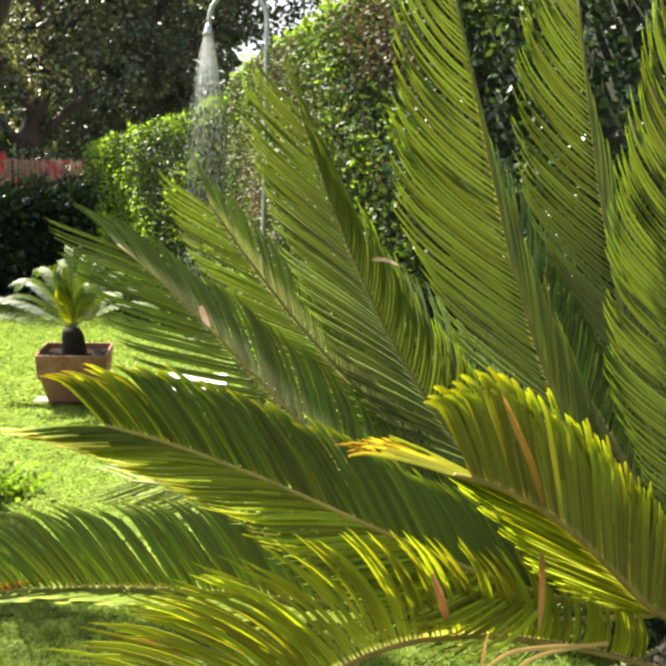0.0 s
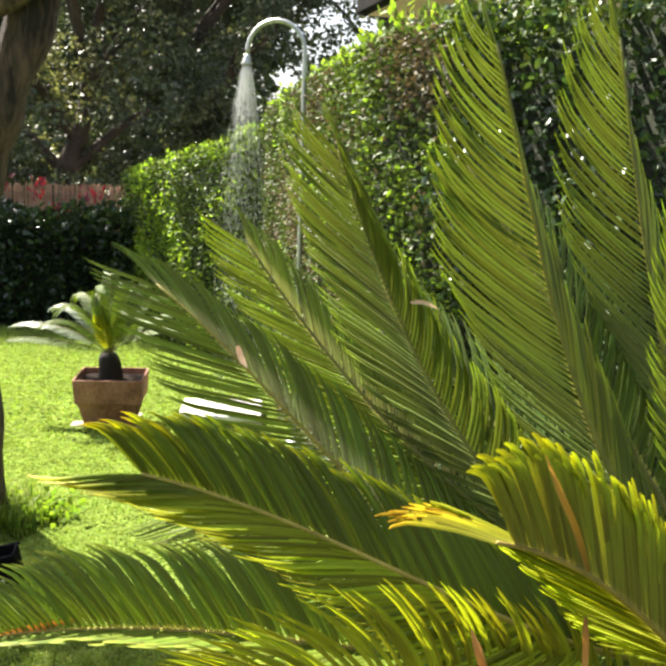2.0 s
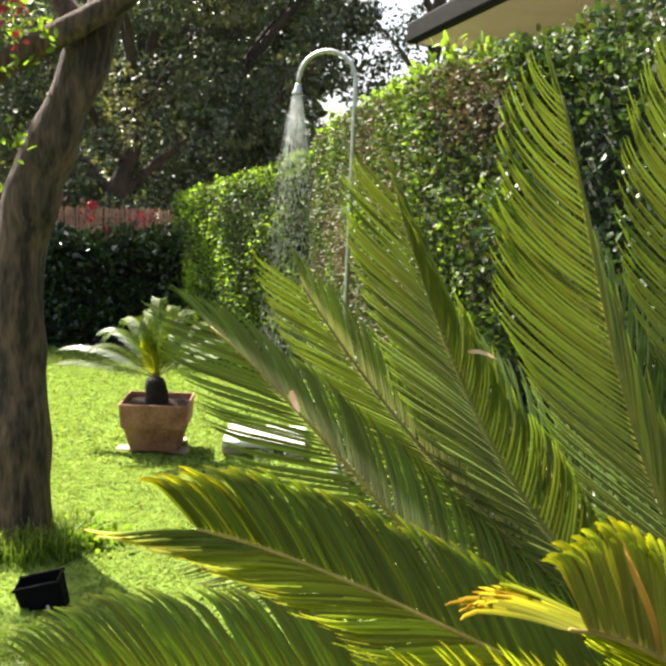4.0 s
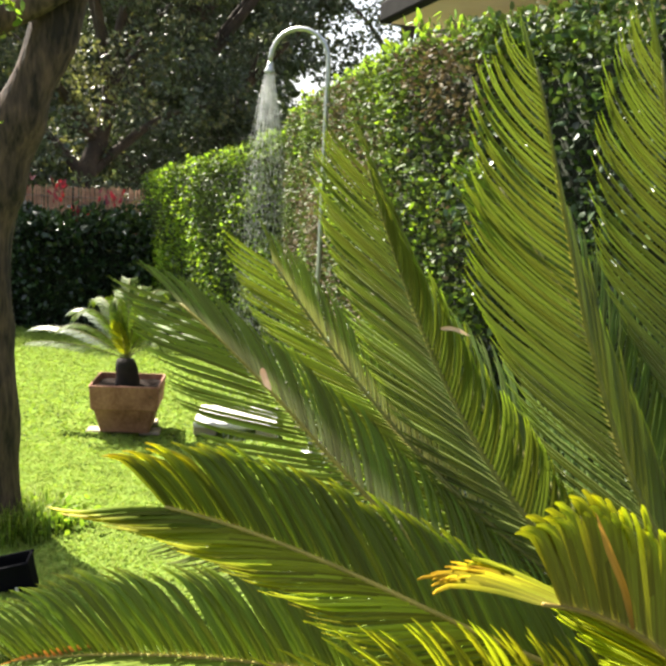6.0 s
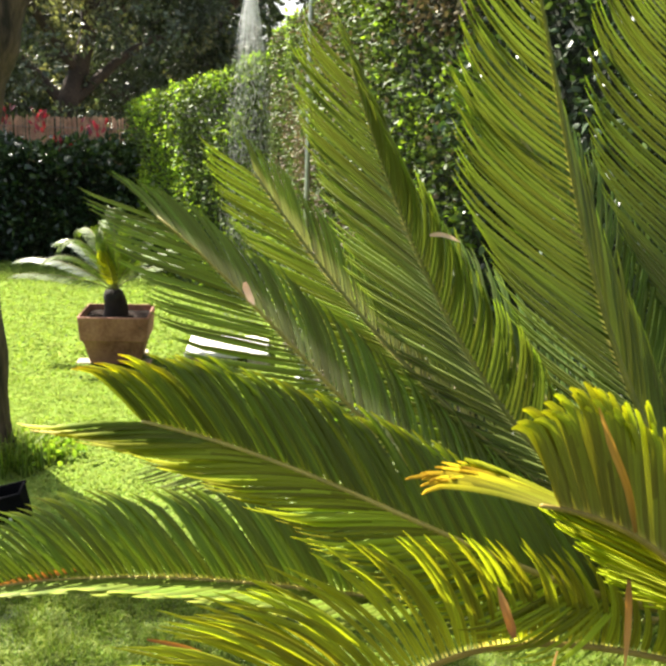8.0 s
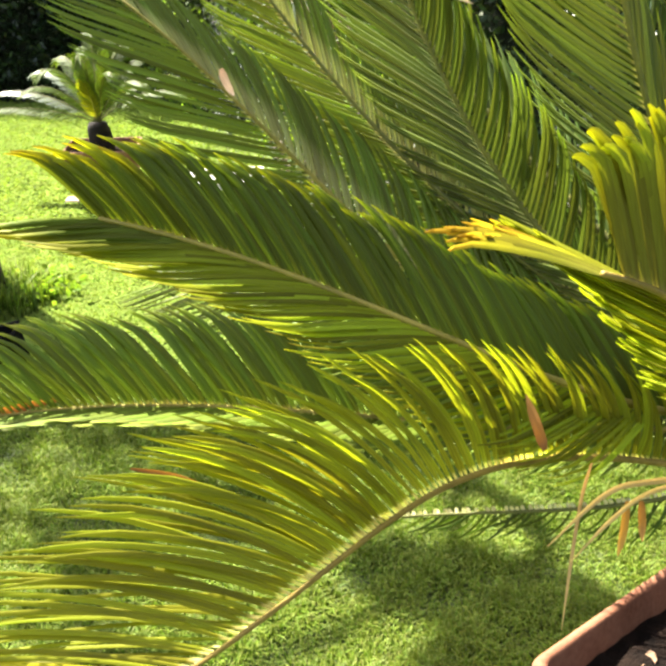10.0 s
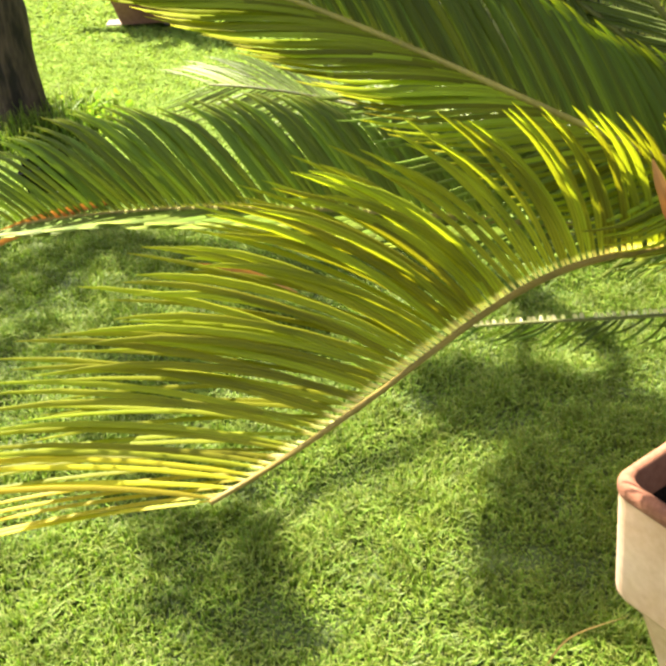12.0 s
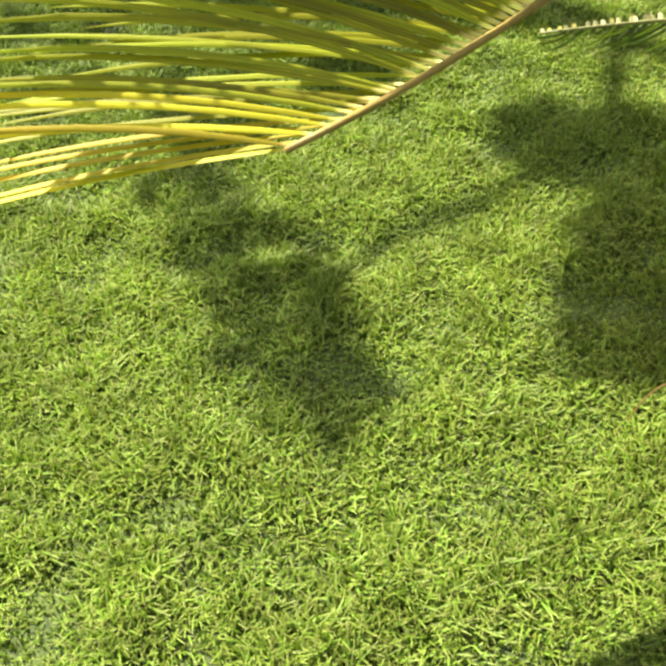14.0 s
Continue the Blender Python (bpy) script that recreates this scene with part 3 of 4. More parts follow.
def crown_cloud(centres, radii, n, rng, flat=0.7):
    """Leaf places in clumps: on and inside the shells of many small balls."""
    k = rng.integers(0, len(centres), n)
    d = unit(rng.normal(size=(n, 3)))
    r = radii[k] * rng.uniform(0.45, 1.0, n) ** 0.6
    p = centres[k] + d * r[:, None] * np.array([1, 1, flat])
    return p, d


def tree(label, at, height, spread, seed, leaves, trunk_r=0.2, low=2.0, mats=(M_oak, M_oak_light), light=0.12, size=(0.07, 0.13), clumps=60, lean=0.0, clump_r=0.42):
    """A broad evergreen: a tapered trunk, limbs and a crown of many leafy clumps with gaps."""
    r = np.random.default_rng(seed)
    root = thing("tree", (at[0], at[1], 0), label, "tree")
    top = np.array([at[0] + lean, at[1], height * 0.8])
    trunk_line = smooth_line([(at[0], at[1], -0.05), (at[0] + r.normal(0, 0.12), at[1], height * 0.25), (at[0] + lean * 0.5 + r.normal(0, 0.2), at[1] + r.normal(0, 0.2), height * 0.5), tuple(top)], 6)
    trunk = part("trunk", tube("trunk", trunk_line, np.linspace(trunk_r, trunk_r * 0.25, len(trunk_line)), 10, 0.25), M_bark_dark, root)
    centres = []
    for i in range(clumps):
        z = r.uniform(low, height)
        k = 1 - ((z - (low + height) * 0.5) / ((height - low) * 0.62)) ** 2
        rad = spread * math.sqrt(max(k, 0.05)) * r.random() ** 0.45
        a = r.uniform(0, 2 * math.pi)
        centres.append((at[0] + lean * z / height + rad * math.cos(a), at[1] + 0.7 * rad * math.sin(a), z))
    centres = np.array(centres)
    radii = r.uniform(0.55, 1.25, clumps) * clump_r * spread / 2.2
    for i in range(9):
        c = centres[i * clumps // 9]
        j = trunk_line[np.argmin(np.abs(trunk_line[:, 2] - c[2] * 0.62))]
        m = (j + c) / 2 + np.array([0, 0, 0.15 * spread * r.random()])
        ln = smooth_line([tuple(j), tuple(m), tuple(c)], 6)
        part("limb", tube("limb", ln, np.linspace(trunk_r * 0.38, 0.015, len(ln)), 6, 0.2), M_bark_dark, root)
    p, d = crown_cloud(centres, radii, leaves, r)
    pick = np.array([noise.noise(Vector(q * 0.9)) for q in p]) + r.normal(0, 0.2, leaves)
    cut = np.quantile(pick, 1 - light)
    for m, sel in ((mats[0], pick <= cut), (mats[1], pick > cut)):
        part("foliage", leaf_cloud("foliage", p[sel], d[sel], r, size, 0.5, 0.3), m, root, kind="stuff")
    return root


tree("dark holm oak with a dense low crown", (-4.9, 11.0), 5.2, 2.3, 11, 34000, low=0.9, light=0.25, clumps=95, size=(0.05, 0.09))
tree("dark holm oak behind the reed fence", (-7.6, 11.6), 6.5, 2.6, 12, 30000, low=1.0, light=0.12, clumps=90, size=(0.05, 0.09))
tree("tall shaded holm oak with bare lower limbs", (-3.7, 13.0), 7.5, 2.1, 13, 26000, trunk_r=0.26, low=1.9, light=0.08, clumps=80, size=(0.05, 0.1))
tree("tall dark evergreen oak beyond the hedge", (-1.0, 14.5), 8.0, 2.6, 14, 16000, trunk_r=0.16, low=2.2, light=0.05, clumps=75, clump_r=0.34, size=(0.06, 0.1))
tree("tall evergreen oak against the sky", (-5.8, 15.5), 9.0, 3.2, 15, 24000, trunk_r=0.3, low=1.4, light=0.05, clumps=70)
tree("evergreen oak in the shade of others", (-6.4, 17.5), 9.5, 3.4, 16, 26000, trunk_r=0.3, low=1.2, light=0.03, size=(0.10, 0.17), clumps=80)
tree("evergreen oak far behind the hedge", (-9.5, 17.0), 10.0, 3.6, 17, 20000, trunk_r=0.3, low=1.2, light=0.03, size=(0.10, 0.17), clumps=80)
tree("thin-crowned oak beside the house", (1.2, 16.0), 7.5, 2.2, 18, 6000, trunk_r=0.2, low=2.6, light=0.05, clumps=40)

# dense far woods
wn_ = 30000
wx, wz = rng.uniform(-19, -4.6, wn_), rng.random(wn_) ** 0.8 * 10
wy = 22 + rng.normal(0, 0.6, wn_) + 0.8 * np.sin(wx * 1.3) + 0.5 * np.sin(wz * 1.1 + wx)
tagged(part("far_woods", leaf_cloud("far_woods", np.column_stack([wx, wy, wz]), np.tile([0.1, -1, 0.3], (wn_, 1)), rng, (0.22, 0.4), 0.55), M_oak), "dense dark evergreen woods beyond the garden", "woods", kind="stuff")

# garden tree: leaning trunk with a long side limb
gt = thing("garden_tree", (-1.82, 3.42, 0), "leaning grey-brown garden tree with red-flushed young shoots", "tree")
tl = smooth_line([(-1.82, 3.42, -0.04), (-1.81, 3.42, 0.2), (-1.80, 3.42, 0.54), (-1.80, 3.42, 1.05), (-1.772, 3.42, 1.37), (-1.665, 3.42, 1.70), (-1.55, 3.43, 1.96), (-1.44, 3.45, 2.25), (-1.38, 3.5, 2.7)], 5)
tr_r = np.interp(tl[:, 2], [-0.04, 0.1, 0.5, 1.05, 1.45, 1.9, 2.2, 2.7], [0.16, 0.128, 0.117, 0.108, 0.112, 0.092, 0.075, 0.04])
part("trunk", tube("trunk", tl, tr_r, 14, 0.35), M_bark, gt)
for pts, r0, r1 in (
    [[(-1.20, 3.38, 2.42), (-1.33, 3.34, 2.25), (-1.49, 3.31, 2.15), (-1.73, 3.29, 2.03), (-1.91, 3.28, 1.91), (-2.2, 3.26, 1.70)], 0.05, 0.05],
    [[(-1.80, 3.42, 1.10), (-1.92, 3.42, 1.28), (-2.06, 3.44, 1.45), (-2.3, 3.5, 1.9), (-2.45, 3.5, 2.5)], 0.09, 0.04],
    [[(-1.44, 3.45, 2.2), (-1.30, 3.4, 2.45), (-1.25, 3.3, 2.75), (-1.5, 3.1, 3.05)], 0.06, 0.02],
    [[(-1.5, 3.45, 2.1), (-1.95, 3.5, 2.6), (-2.6, 3.7, 3.0)], 0.05, 0.02],
    [[(-1.38, 3.5, 2.65), (-1.6, 3.1, 2.9), (-1.9, 2.75, 2.8), (-1.9, 2.35, 2.72)], 0.022, 0.008],
    [[(-2.35, 3.5, 2.2), (-2.7, 3.5, 2.7), (-3.1, 3.6, 3.1)], 0.04, 0.015],
):
    ln = smooth_line(pts, 6)
    part("limb", tube("limb", ln, np.linspace(r0, r1, len(ln)), 10, 0.3), M_bark, gt)
# Unseen crown clumps, added where their shadows fall as patches on the lawn.
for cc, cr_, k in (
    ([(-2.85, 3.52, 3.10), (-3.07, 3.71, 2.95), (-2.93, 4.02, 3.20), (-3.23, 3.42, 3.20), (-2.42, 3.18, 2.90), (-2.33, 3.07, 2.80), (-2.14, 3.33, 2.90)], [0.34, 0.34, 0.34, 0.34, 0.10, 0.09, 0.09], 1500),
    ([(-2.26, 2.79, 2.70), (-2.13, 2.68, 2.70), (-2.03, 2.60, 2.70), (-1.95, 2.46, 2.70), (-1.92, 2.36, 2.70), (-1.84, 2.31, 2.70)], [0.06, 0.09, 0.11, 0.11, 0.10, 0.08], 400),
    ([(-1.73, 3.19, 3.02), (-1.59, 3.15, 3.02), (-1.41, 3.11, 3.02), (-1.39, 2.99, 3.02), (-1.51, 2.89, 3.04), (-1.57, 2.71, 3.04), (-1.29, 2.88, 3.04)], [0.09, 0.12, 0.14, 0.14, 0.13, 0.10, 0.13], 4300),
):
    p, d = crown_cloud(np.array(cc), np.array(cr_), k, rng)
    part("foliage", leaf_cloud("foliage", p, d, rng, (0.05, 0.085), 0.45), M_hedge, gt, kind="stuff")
for c, m, k, sp in (((-1.69, 3.18, 2.19), M_red_leaf, 26, 0.028), ((-1.67, 3.18, 2.07), M_red_leaf, 7, 0.014), ((-1.62, 3.18, 2.12), M_hedge_new, 26, 0.045), ((-1.70, 3.18, 1.95), M_hedge_new, 8, 0.02), ((-1.56, 3.2, 2.09), M_hedge_new, 8, 0.025), ((-1.69, 3.2, 1.70), M_hedge_new, 16, 0.035), ((-1.72, 3.3, 2.1), M_hedge, 30, 0.07), ((-1.80, 3.25, 2.17), M_hedge_new, 34, 0.09), ((-1.95, 3.22, 2.25), M_red_leaf, 26, 0.05), ((-1.72, 3.22, 2.10), M_hedge_new, 10, 0.04), ((-1.90, 3.2, 2.05), M_red_leaf, 8, 0.03), ((-1.85, 3.24, 1.9), M_hedge_new, 10, 0.05), ((-1.88, 3.3, 1.62), M_hedge_new, 12, 0.05), ((-2.0, 3.22, 2.3), M_hedge, 40, 0.1), ((-2.04, 3.22, 2.16), M_red_leaf, 22, 0.06), ((-1.86, 3.2, 2.32), M_red_leaf, 16, 0.05), ((-2.1, 3.25, 2.05), M_hedge_new, 26, 0.08)):
    pp = np.array(c) + rng.normal(size=(k, 3)) * sp
    part("sprig", leaf_cloud("sprig", pp, unit(rng.normal(size=(k, 3)) + [0, 0, 0.6]), rng, (0.03, 0.055), 0.45), m, gt, kind="stuff")
# black plastic box in the grass at the foot of the tree
box_at = pose(-1.37, 2.86, -0.012, 6, -14, 14)
black_box = thing("plastic_box", (-1.37, 2.86, 0.0), "black plastic garden box tipped askew in the grass", "plastic box")
bm = box_bm(0.150, 0.085, 0.135, 0.008, top=1.12)
lid = max(bm.faces, key=lambda f: f.calc_center_median().z * (f.normal.z > 0.9) * f.calc_area())
inset = bmesh.ops.inset_region(bm, faces=[lid], thickness=0.006)
bmesh.ops.translate(bm, verts=lid.verts[:], vec=(0, 0, -0.10))
part("body", moved(bm, box_at), M_black, black_box)
part("rim", moved(box_bm(0.172, 0.006, 0.012, 0.002), box_at @ Matrix.Translation((0, -0.051, 0.124))), M_black, black_box)
part("rim", moved(box_bm(0.172, 0.006, 0.012, 0.002), box_at @ Matrix.Translation((0, 0.051, 0.124))), M_black, black_box)
part("clip", moved(box_bm(0.010, 0.006, 0.034, 0.002), box_at @ Matrix.Translation((0.022, -0.049, 0.016))), M_tray, black_box, "small pale clip")


# ---------------------------------------------------------------- house behind the hedge
house = thing("house", (1.6, 8.0, 0), "beige stucco house with a dark overhanging eave", "house")
along, out = Vector((0.44, -0.90, 0)).normalized(), Vector((-0.90, -0.44, 0)).normalized()
corner = Vector((-0.74, 8.0, 2.95))
base = Matrix((( along.x, -out.x, 0, corner.x), (along.y, -out.y, 0, corner.y), (0, 0, 1, corner.z), (0, 0, 0, 1)))
part("soffit", moved(box_bm(6.0, 0.9, 0.04, 0.004), base @ Matrix.Translation((2.98, 0.47, -0.02))), M_stucco, house, "beige plastered soffit")
part("gutter", moved(box_bm(6.1, 0.10, 0.17, 0.02), base @ Matrix.Translation((3.0, -0.02, -0.02))), M_fascia, house, "dark metal gutter")
part("wall", moved(box_bm(5.6, 0.25, 2.9, 0.01), base @ Matrix.Translation((3.3, 0.95, -2.95))), M_stucco, house)
part("wall", moved(box_bm(0.25, 4.0, 2.9, 0.01), base @ Matrix.Translation((0.6, 3.1, -2.95))), M_stucco, house)
part("barge_board", moved(box_bm(0.06, 4.8, 0.16, 0.01), base @ Matrix.Translation((-0.02, 2.4, -0.02)) @ pose(0, 0, 0, 0, 0, 0)), M_fascia, house)
roof = part("roof", moved(box_bm(6.1, 5.0, 0.06, 0.005), base @ Matrix.Translation((3.0, 0.06, 0.06)) @ pose(0, 0, 0, 20, 0, 0) @ Matrix.Translation((0, 2.5, 0))), M_tile, house)


# ---------------------------------------------------------------- shower
shower = thing("garden_shower", (-0.66, 4.75, 0), "steel garden shower with a swan-neck pipe, running", "shower")
arc = [(-0.66, 4.75, 0.06), (-0.66, 4.75, 1.1), (-0.66, 4.75, 2.14)] + [(-0.813 + 0.153 * math.cos(a), 4.75, 2.15 + 0.157 * math.sin(a)) for a in np.linspace(0.15, math.pi - 0.1, 14)] + [(-0.967, 4.75, 2.13)]
part("pipe", tube("pipe", arc, 0.0125, 12), M_steel, shower)
head_line = [(-0.967, 4.75, 2.135), (-0.967, 4.75, 2.125), (-0.968, 4.75, 2.105), (-0.969, 4.75, 2.088), (-0.969, 4.75, 2.082)]
part("shower_head", tube("shower_head", head_line, [0.014, 0.017, 0.021, 0.03, 0.029], 16), M_steel, shower)
part("flange", tube("flange", [(-0.66, 4.75, 0.055), (-0.66, 4.75, 0.068), (-0.66, 4.75, 0.075)], [0.05, 0.05, 0.016], 16), M_steel, shower)
# falling water: fine streams that break into drops
wv, wq = [], []
for i in range(200):
    a, k = rng.uniform(0, 2 * math.pi), math.sqrt(rng.random())
    ex, ey = 0.15 * k * math.cos(a), 0.15 * k * math.sin(a)
    z = 2.08
    z_break = rng.uniform(1.75, 2.0)
    while z > 0.1:
        step = rng.uniform(0.04, 0.12) if z > z_break else rng.uniform(0.008, 0.035)
        gap = 0.0 if z > z_break else rng.uniform(0.02, 0.11)
        u0, u1 = 2.08 - z, 2.08 - max(z - step, 0.08)
        f = lambda u: (-0.969 - 0.01 * u + 0.024 * k * math.cos(a) + ex * (1 - math.exp(-1.6 * u)) + 0.0 * u, 4.75 + 0.024 * k * math.sin(a) + ey * (1 - math.exp(-1.6 * u)), 2.08 - u)
        p0, p1 = np.array(f(u0)), np.array(f(u1))
        r = 0.0006 if z > z_break else rng.uniform(0.0005, 0.0009)
        jx = rng.normal(0, 0.006 * u0, 3) if z <= z_break else np.zeros(3)
        b = len(wv)
        for pt, rr in ((p0, r * 0.4), ((p0 + p1) / 2, r), (p1, r * 0.5)):
            wv += [tuple(pt + jx + [rr * math.cos(g), rr * math.sin(g), 0]) for g in (0, 2.1, 4.2)]
        wq += [(b + 3 * j + g, b + 3 * j + (g + 1) % 3, b + 3 * j + 3 + (g + 1) % 3, b + 3 * j + 3 + g) for j in range(2) for g in range(3)]
        z -= step + gap
tagged(part("water_spray", np_mesh("water_spray", wv, wq), M_water), "fine streams of water falling from the shower", "water", kind="stuff")
tray = thing("shower_tray", (-1.12, 5.25, 0), "raised white stone shower tray on low blocks", "shower tray")
part("slab", moved(box_bm(0.50, 0.46, 0.035, 0.012), pose(-1.23, 5.32, 0.055, 0, 0, 12)), M_tray, tray)
for x, y in ((-1.38, 5.15), (-1.45, 5.46), (-1.01, 5.20), (-1.08, 5.52)):
    part("block", moved(box_bm(0.14, 0.10, 0.057, 0.008), pose(x, y, 0.0, 0, 0, 12)), M_stone, tray)


# ---------------------------------------------------------------- square terracotta pots
def square_pot(label, at, turn, width, height, body, rim_mat, soil_mat):
    """A tapered square planter: a tall collar over a narrower body, a worn rolled rim, hollow, with soil."""
    m = pose(*at, 0, 0, turn)
    root = thing("terracotta_pot", at, label, "plant pot")

    def ring(profile, name, mat, lab=""):
        bm = bmesh.new()
        loops = []
        for half, z, rad in profile:
            vs = []
            for cx, cy in ((1, 1), (-1, 1), (-1, -1), (1, -1)):
                a0 = math.atan2(cy, cx) - math.pi / 4
                for k in range(4):
                    a = a0 + math.pi / 2 * k / 3
                    vs.append(bm.verts.new((cx * (half - rad) + rad * math.cos(a), cy * (half - rad) + rad * math.sin(a), z)))
            loops.append(vs)
        for l0, l1 in zip(loops, loops[1:]):
            for k in range(16):
                bm.faces.new((l0[k], l0[(k + 1) % 16], l1[(k + 1) % 16], l1[k]))
        for f in bm.faces:
            f.smooth = True
        bmesh.ops.recalc_face_normals(bm, faces=bm.faces[:])
        return part(name, moved(bm, m), mat, root, lab)

    h, w, t = height, width / 2, width * 0.026
    cr = w * 0.10
    ring([(w * 0.70, 0.0, cr), (w * 0.71, 0.004, cr), (w * 0.875, h * 0.47, cr), (w * 0.89, h * 0.485, cr), (w * 0.945, h * 0.50, cr), (w * 0.955, h * 0.52, cr), (w * 0.995, h * 0.93, cr), (w * 0.999, h * 0.945, cr)], "body", body)
    ring([(w * 0.999, h * 0.945, cr), (w * 1.004, h * 0.955, cr), (w * 1.004, h * 0.985, cr), (w * 0.99, h, cr), (w * 1.0 - t * 0.5, h * 1.004, cr), (w - t, h * 0.998, cr * 0.8), (w - t * 1.08, h * 0.98, cr * 0.8), (w * 0.80, h * 0.5, cr * 0.8)], "rim", rim_mat, "worn reddish rim")
    bm = bmesh.new()
    bmesh.ops.create_grid(bm, x_segments=26, y_segments=26, size=w - t * 1.12)
    for v in bm.verts:
        v.co.z = h * 0.88 + 0.012 * noise.noise(Vector((v.co.x * 14, v.co.y * 14, at[0]))) + 0.006 * noise.noise(Vector((v.co.x * 50, v.co.y * 50, 2)))
    part("soil", moved(bm, m), soil_mat, root, "dark crumbly soil")
    return root


NEAR_POT, NEAR_TURN, NEAR_W, NEAR_H = (0.727, 1.163, 0.0), 47.0, 0.59, 0.43
near_pot = square_pot("large square terracotta pot with a worn red rim", NEAR_POT, NEAR_TURN, NEAR_W, NEAR_H, M_terra, M_terra_rim, M_soil)
crumbs = np.column_stack([rng.uniform(0.36, 1.0, 420), rng.uniform(0.82, 1.5, 420), rng.uniform(0.376, 0.388, 420)])
crumbs = crumbs[np.abs((crumbs[:, 0] - 0.727)) + np.abs(crumbs[:, 1] - 1.163) < 0.32]
part("bark_chips", leaf_cloud("bark_chips", crumbs, np.tile([0, 0, 0.4], (len(crumbs), 1)), rng, (0.012, 0.03), 0.7, 0.0), M_chips, near_pot, "pale crumbs and chips on the soil", kind="stuff")
part("twig", tube("twig", smooth_line([(0.400, 1.06, 0.380), (0.412, 1.075, 0.398), (0.440, 1.10, 0.408), (0.475, 1.125, 0.400), (0.50, 1.14, 0.384)], 6), 0.0016, 6), M_straw, near_pot, "thin pale twig on the soil")
FAR_POT = (-1.84, 5.06, 0.022)
square_pot("weathered square terracotta pot on pale pavers", FAR_POT, 14.0, 0.405, 0.29, M_terra_old, M_terra_old, M_soil)
for x, y in ((-1.99, 4.96), (-1.69, 5.04), (-1.78, 5.24)):
    tagged(part("paver", moved(box_bm(0.12, 0.11, 0.024, 0.008), pose(x, y, -0.001, 0, 0, 14)), M_stone), "pale stone paver under the pot", "paver", "pavers under the pot")


# ---------------------------------------------------------------- cycads
def strip(bend_t, bend_n, ratio, fold=0.5, seg=9, hook=0.04, blunt=0.0):
    """One leaflet of unit length along y: a folded strip that tapers to a point or a ragged blunt end; bends towards x and z, its tip hooked."""
    v, uv = [], []
    for i in range(seg + 1):
        y = min(i / (seg - 1.5), 1 - 0.5 * (seg - i) / seg * 0.2) if i < seg else 1.0
        w = ratio * np.interp(y, [0, 0.05, 0.15, 0.6, 0.85, 0.96, 1], [0.4, 0.6, 0.95, 1, 0.75 + 0.2 * blunt, 0.35 + 0.5 * blunt, 0.06 + 0.5 * blunt])
        h = hook * max(y - 0.72, 0) ** 2 / 0.0784
        cx, cz = bend_t * y * y + h, bend_n * y * y
        yy = y * (1 - 0.35 * (bend_t**2 + bend_n**2) * y)
        for x in (-0.5, 0, 0.5):
            v.append((cx + x * w, yy, cz - abs(x) * w * fold))
            uv.append((x + 0.5, y))
    q = [(i * 3 + k, i * 3 + k + 1, i * 3 + 4 + k, i * 3 + 3 + k) for i in range(seg) for k in range(2)]
    return np.array(v), np.array(q), np.array(uv)


PROFILE = ([0, 0.15, 0.3, 0.55, 0.85, 1], [0.25, 0.55, 0.92, 1, 0.85, 0.5])


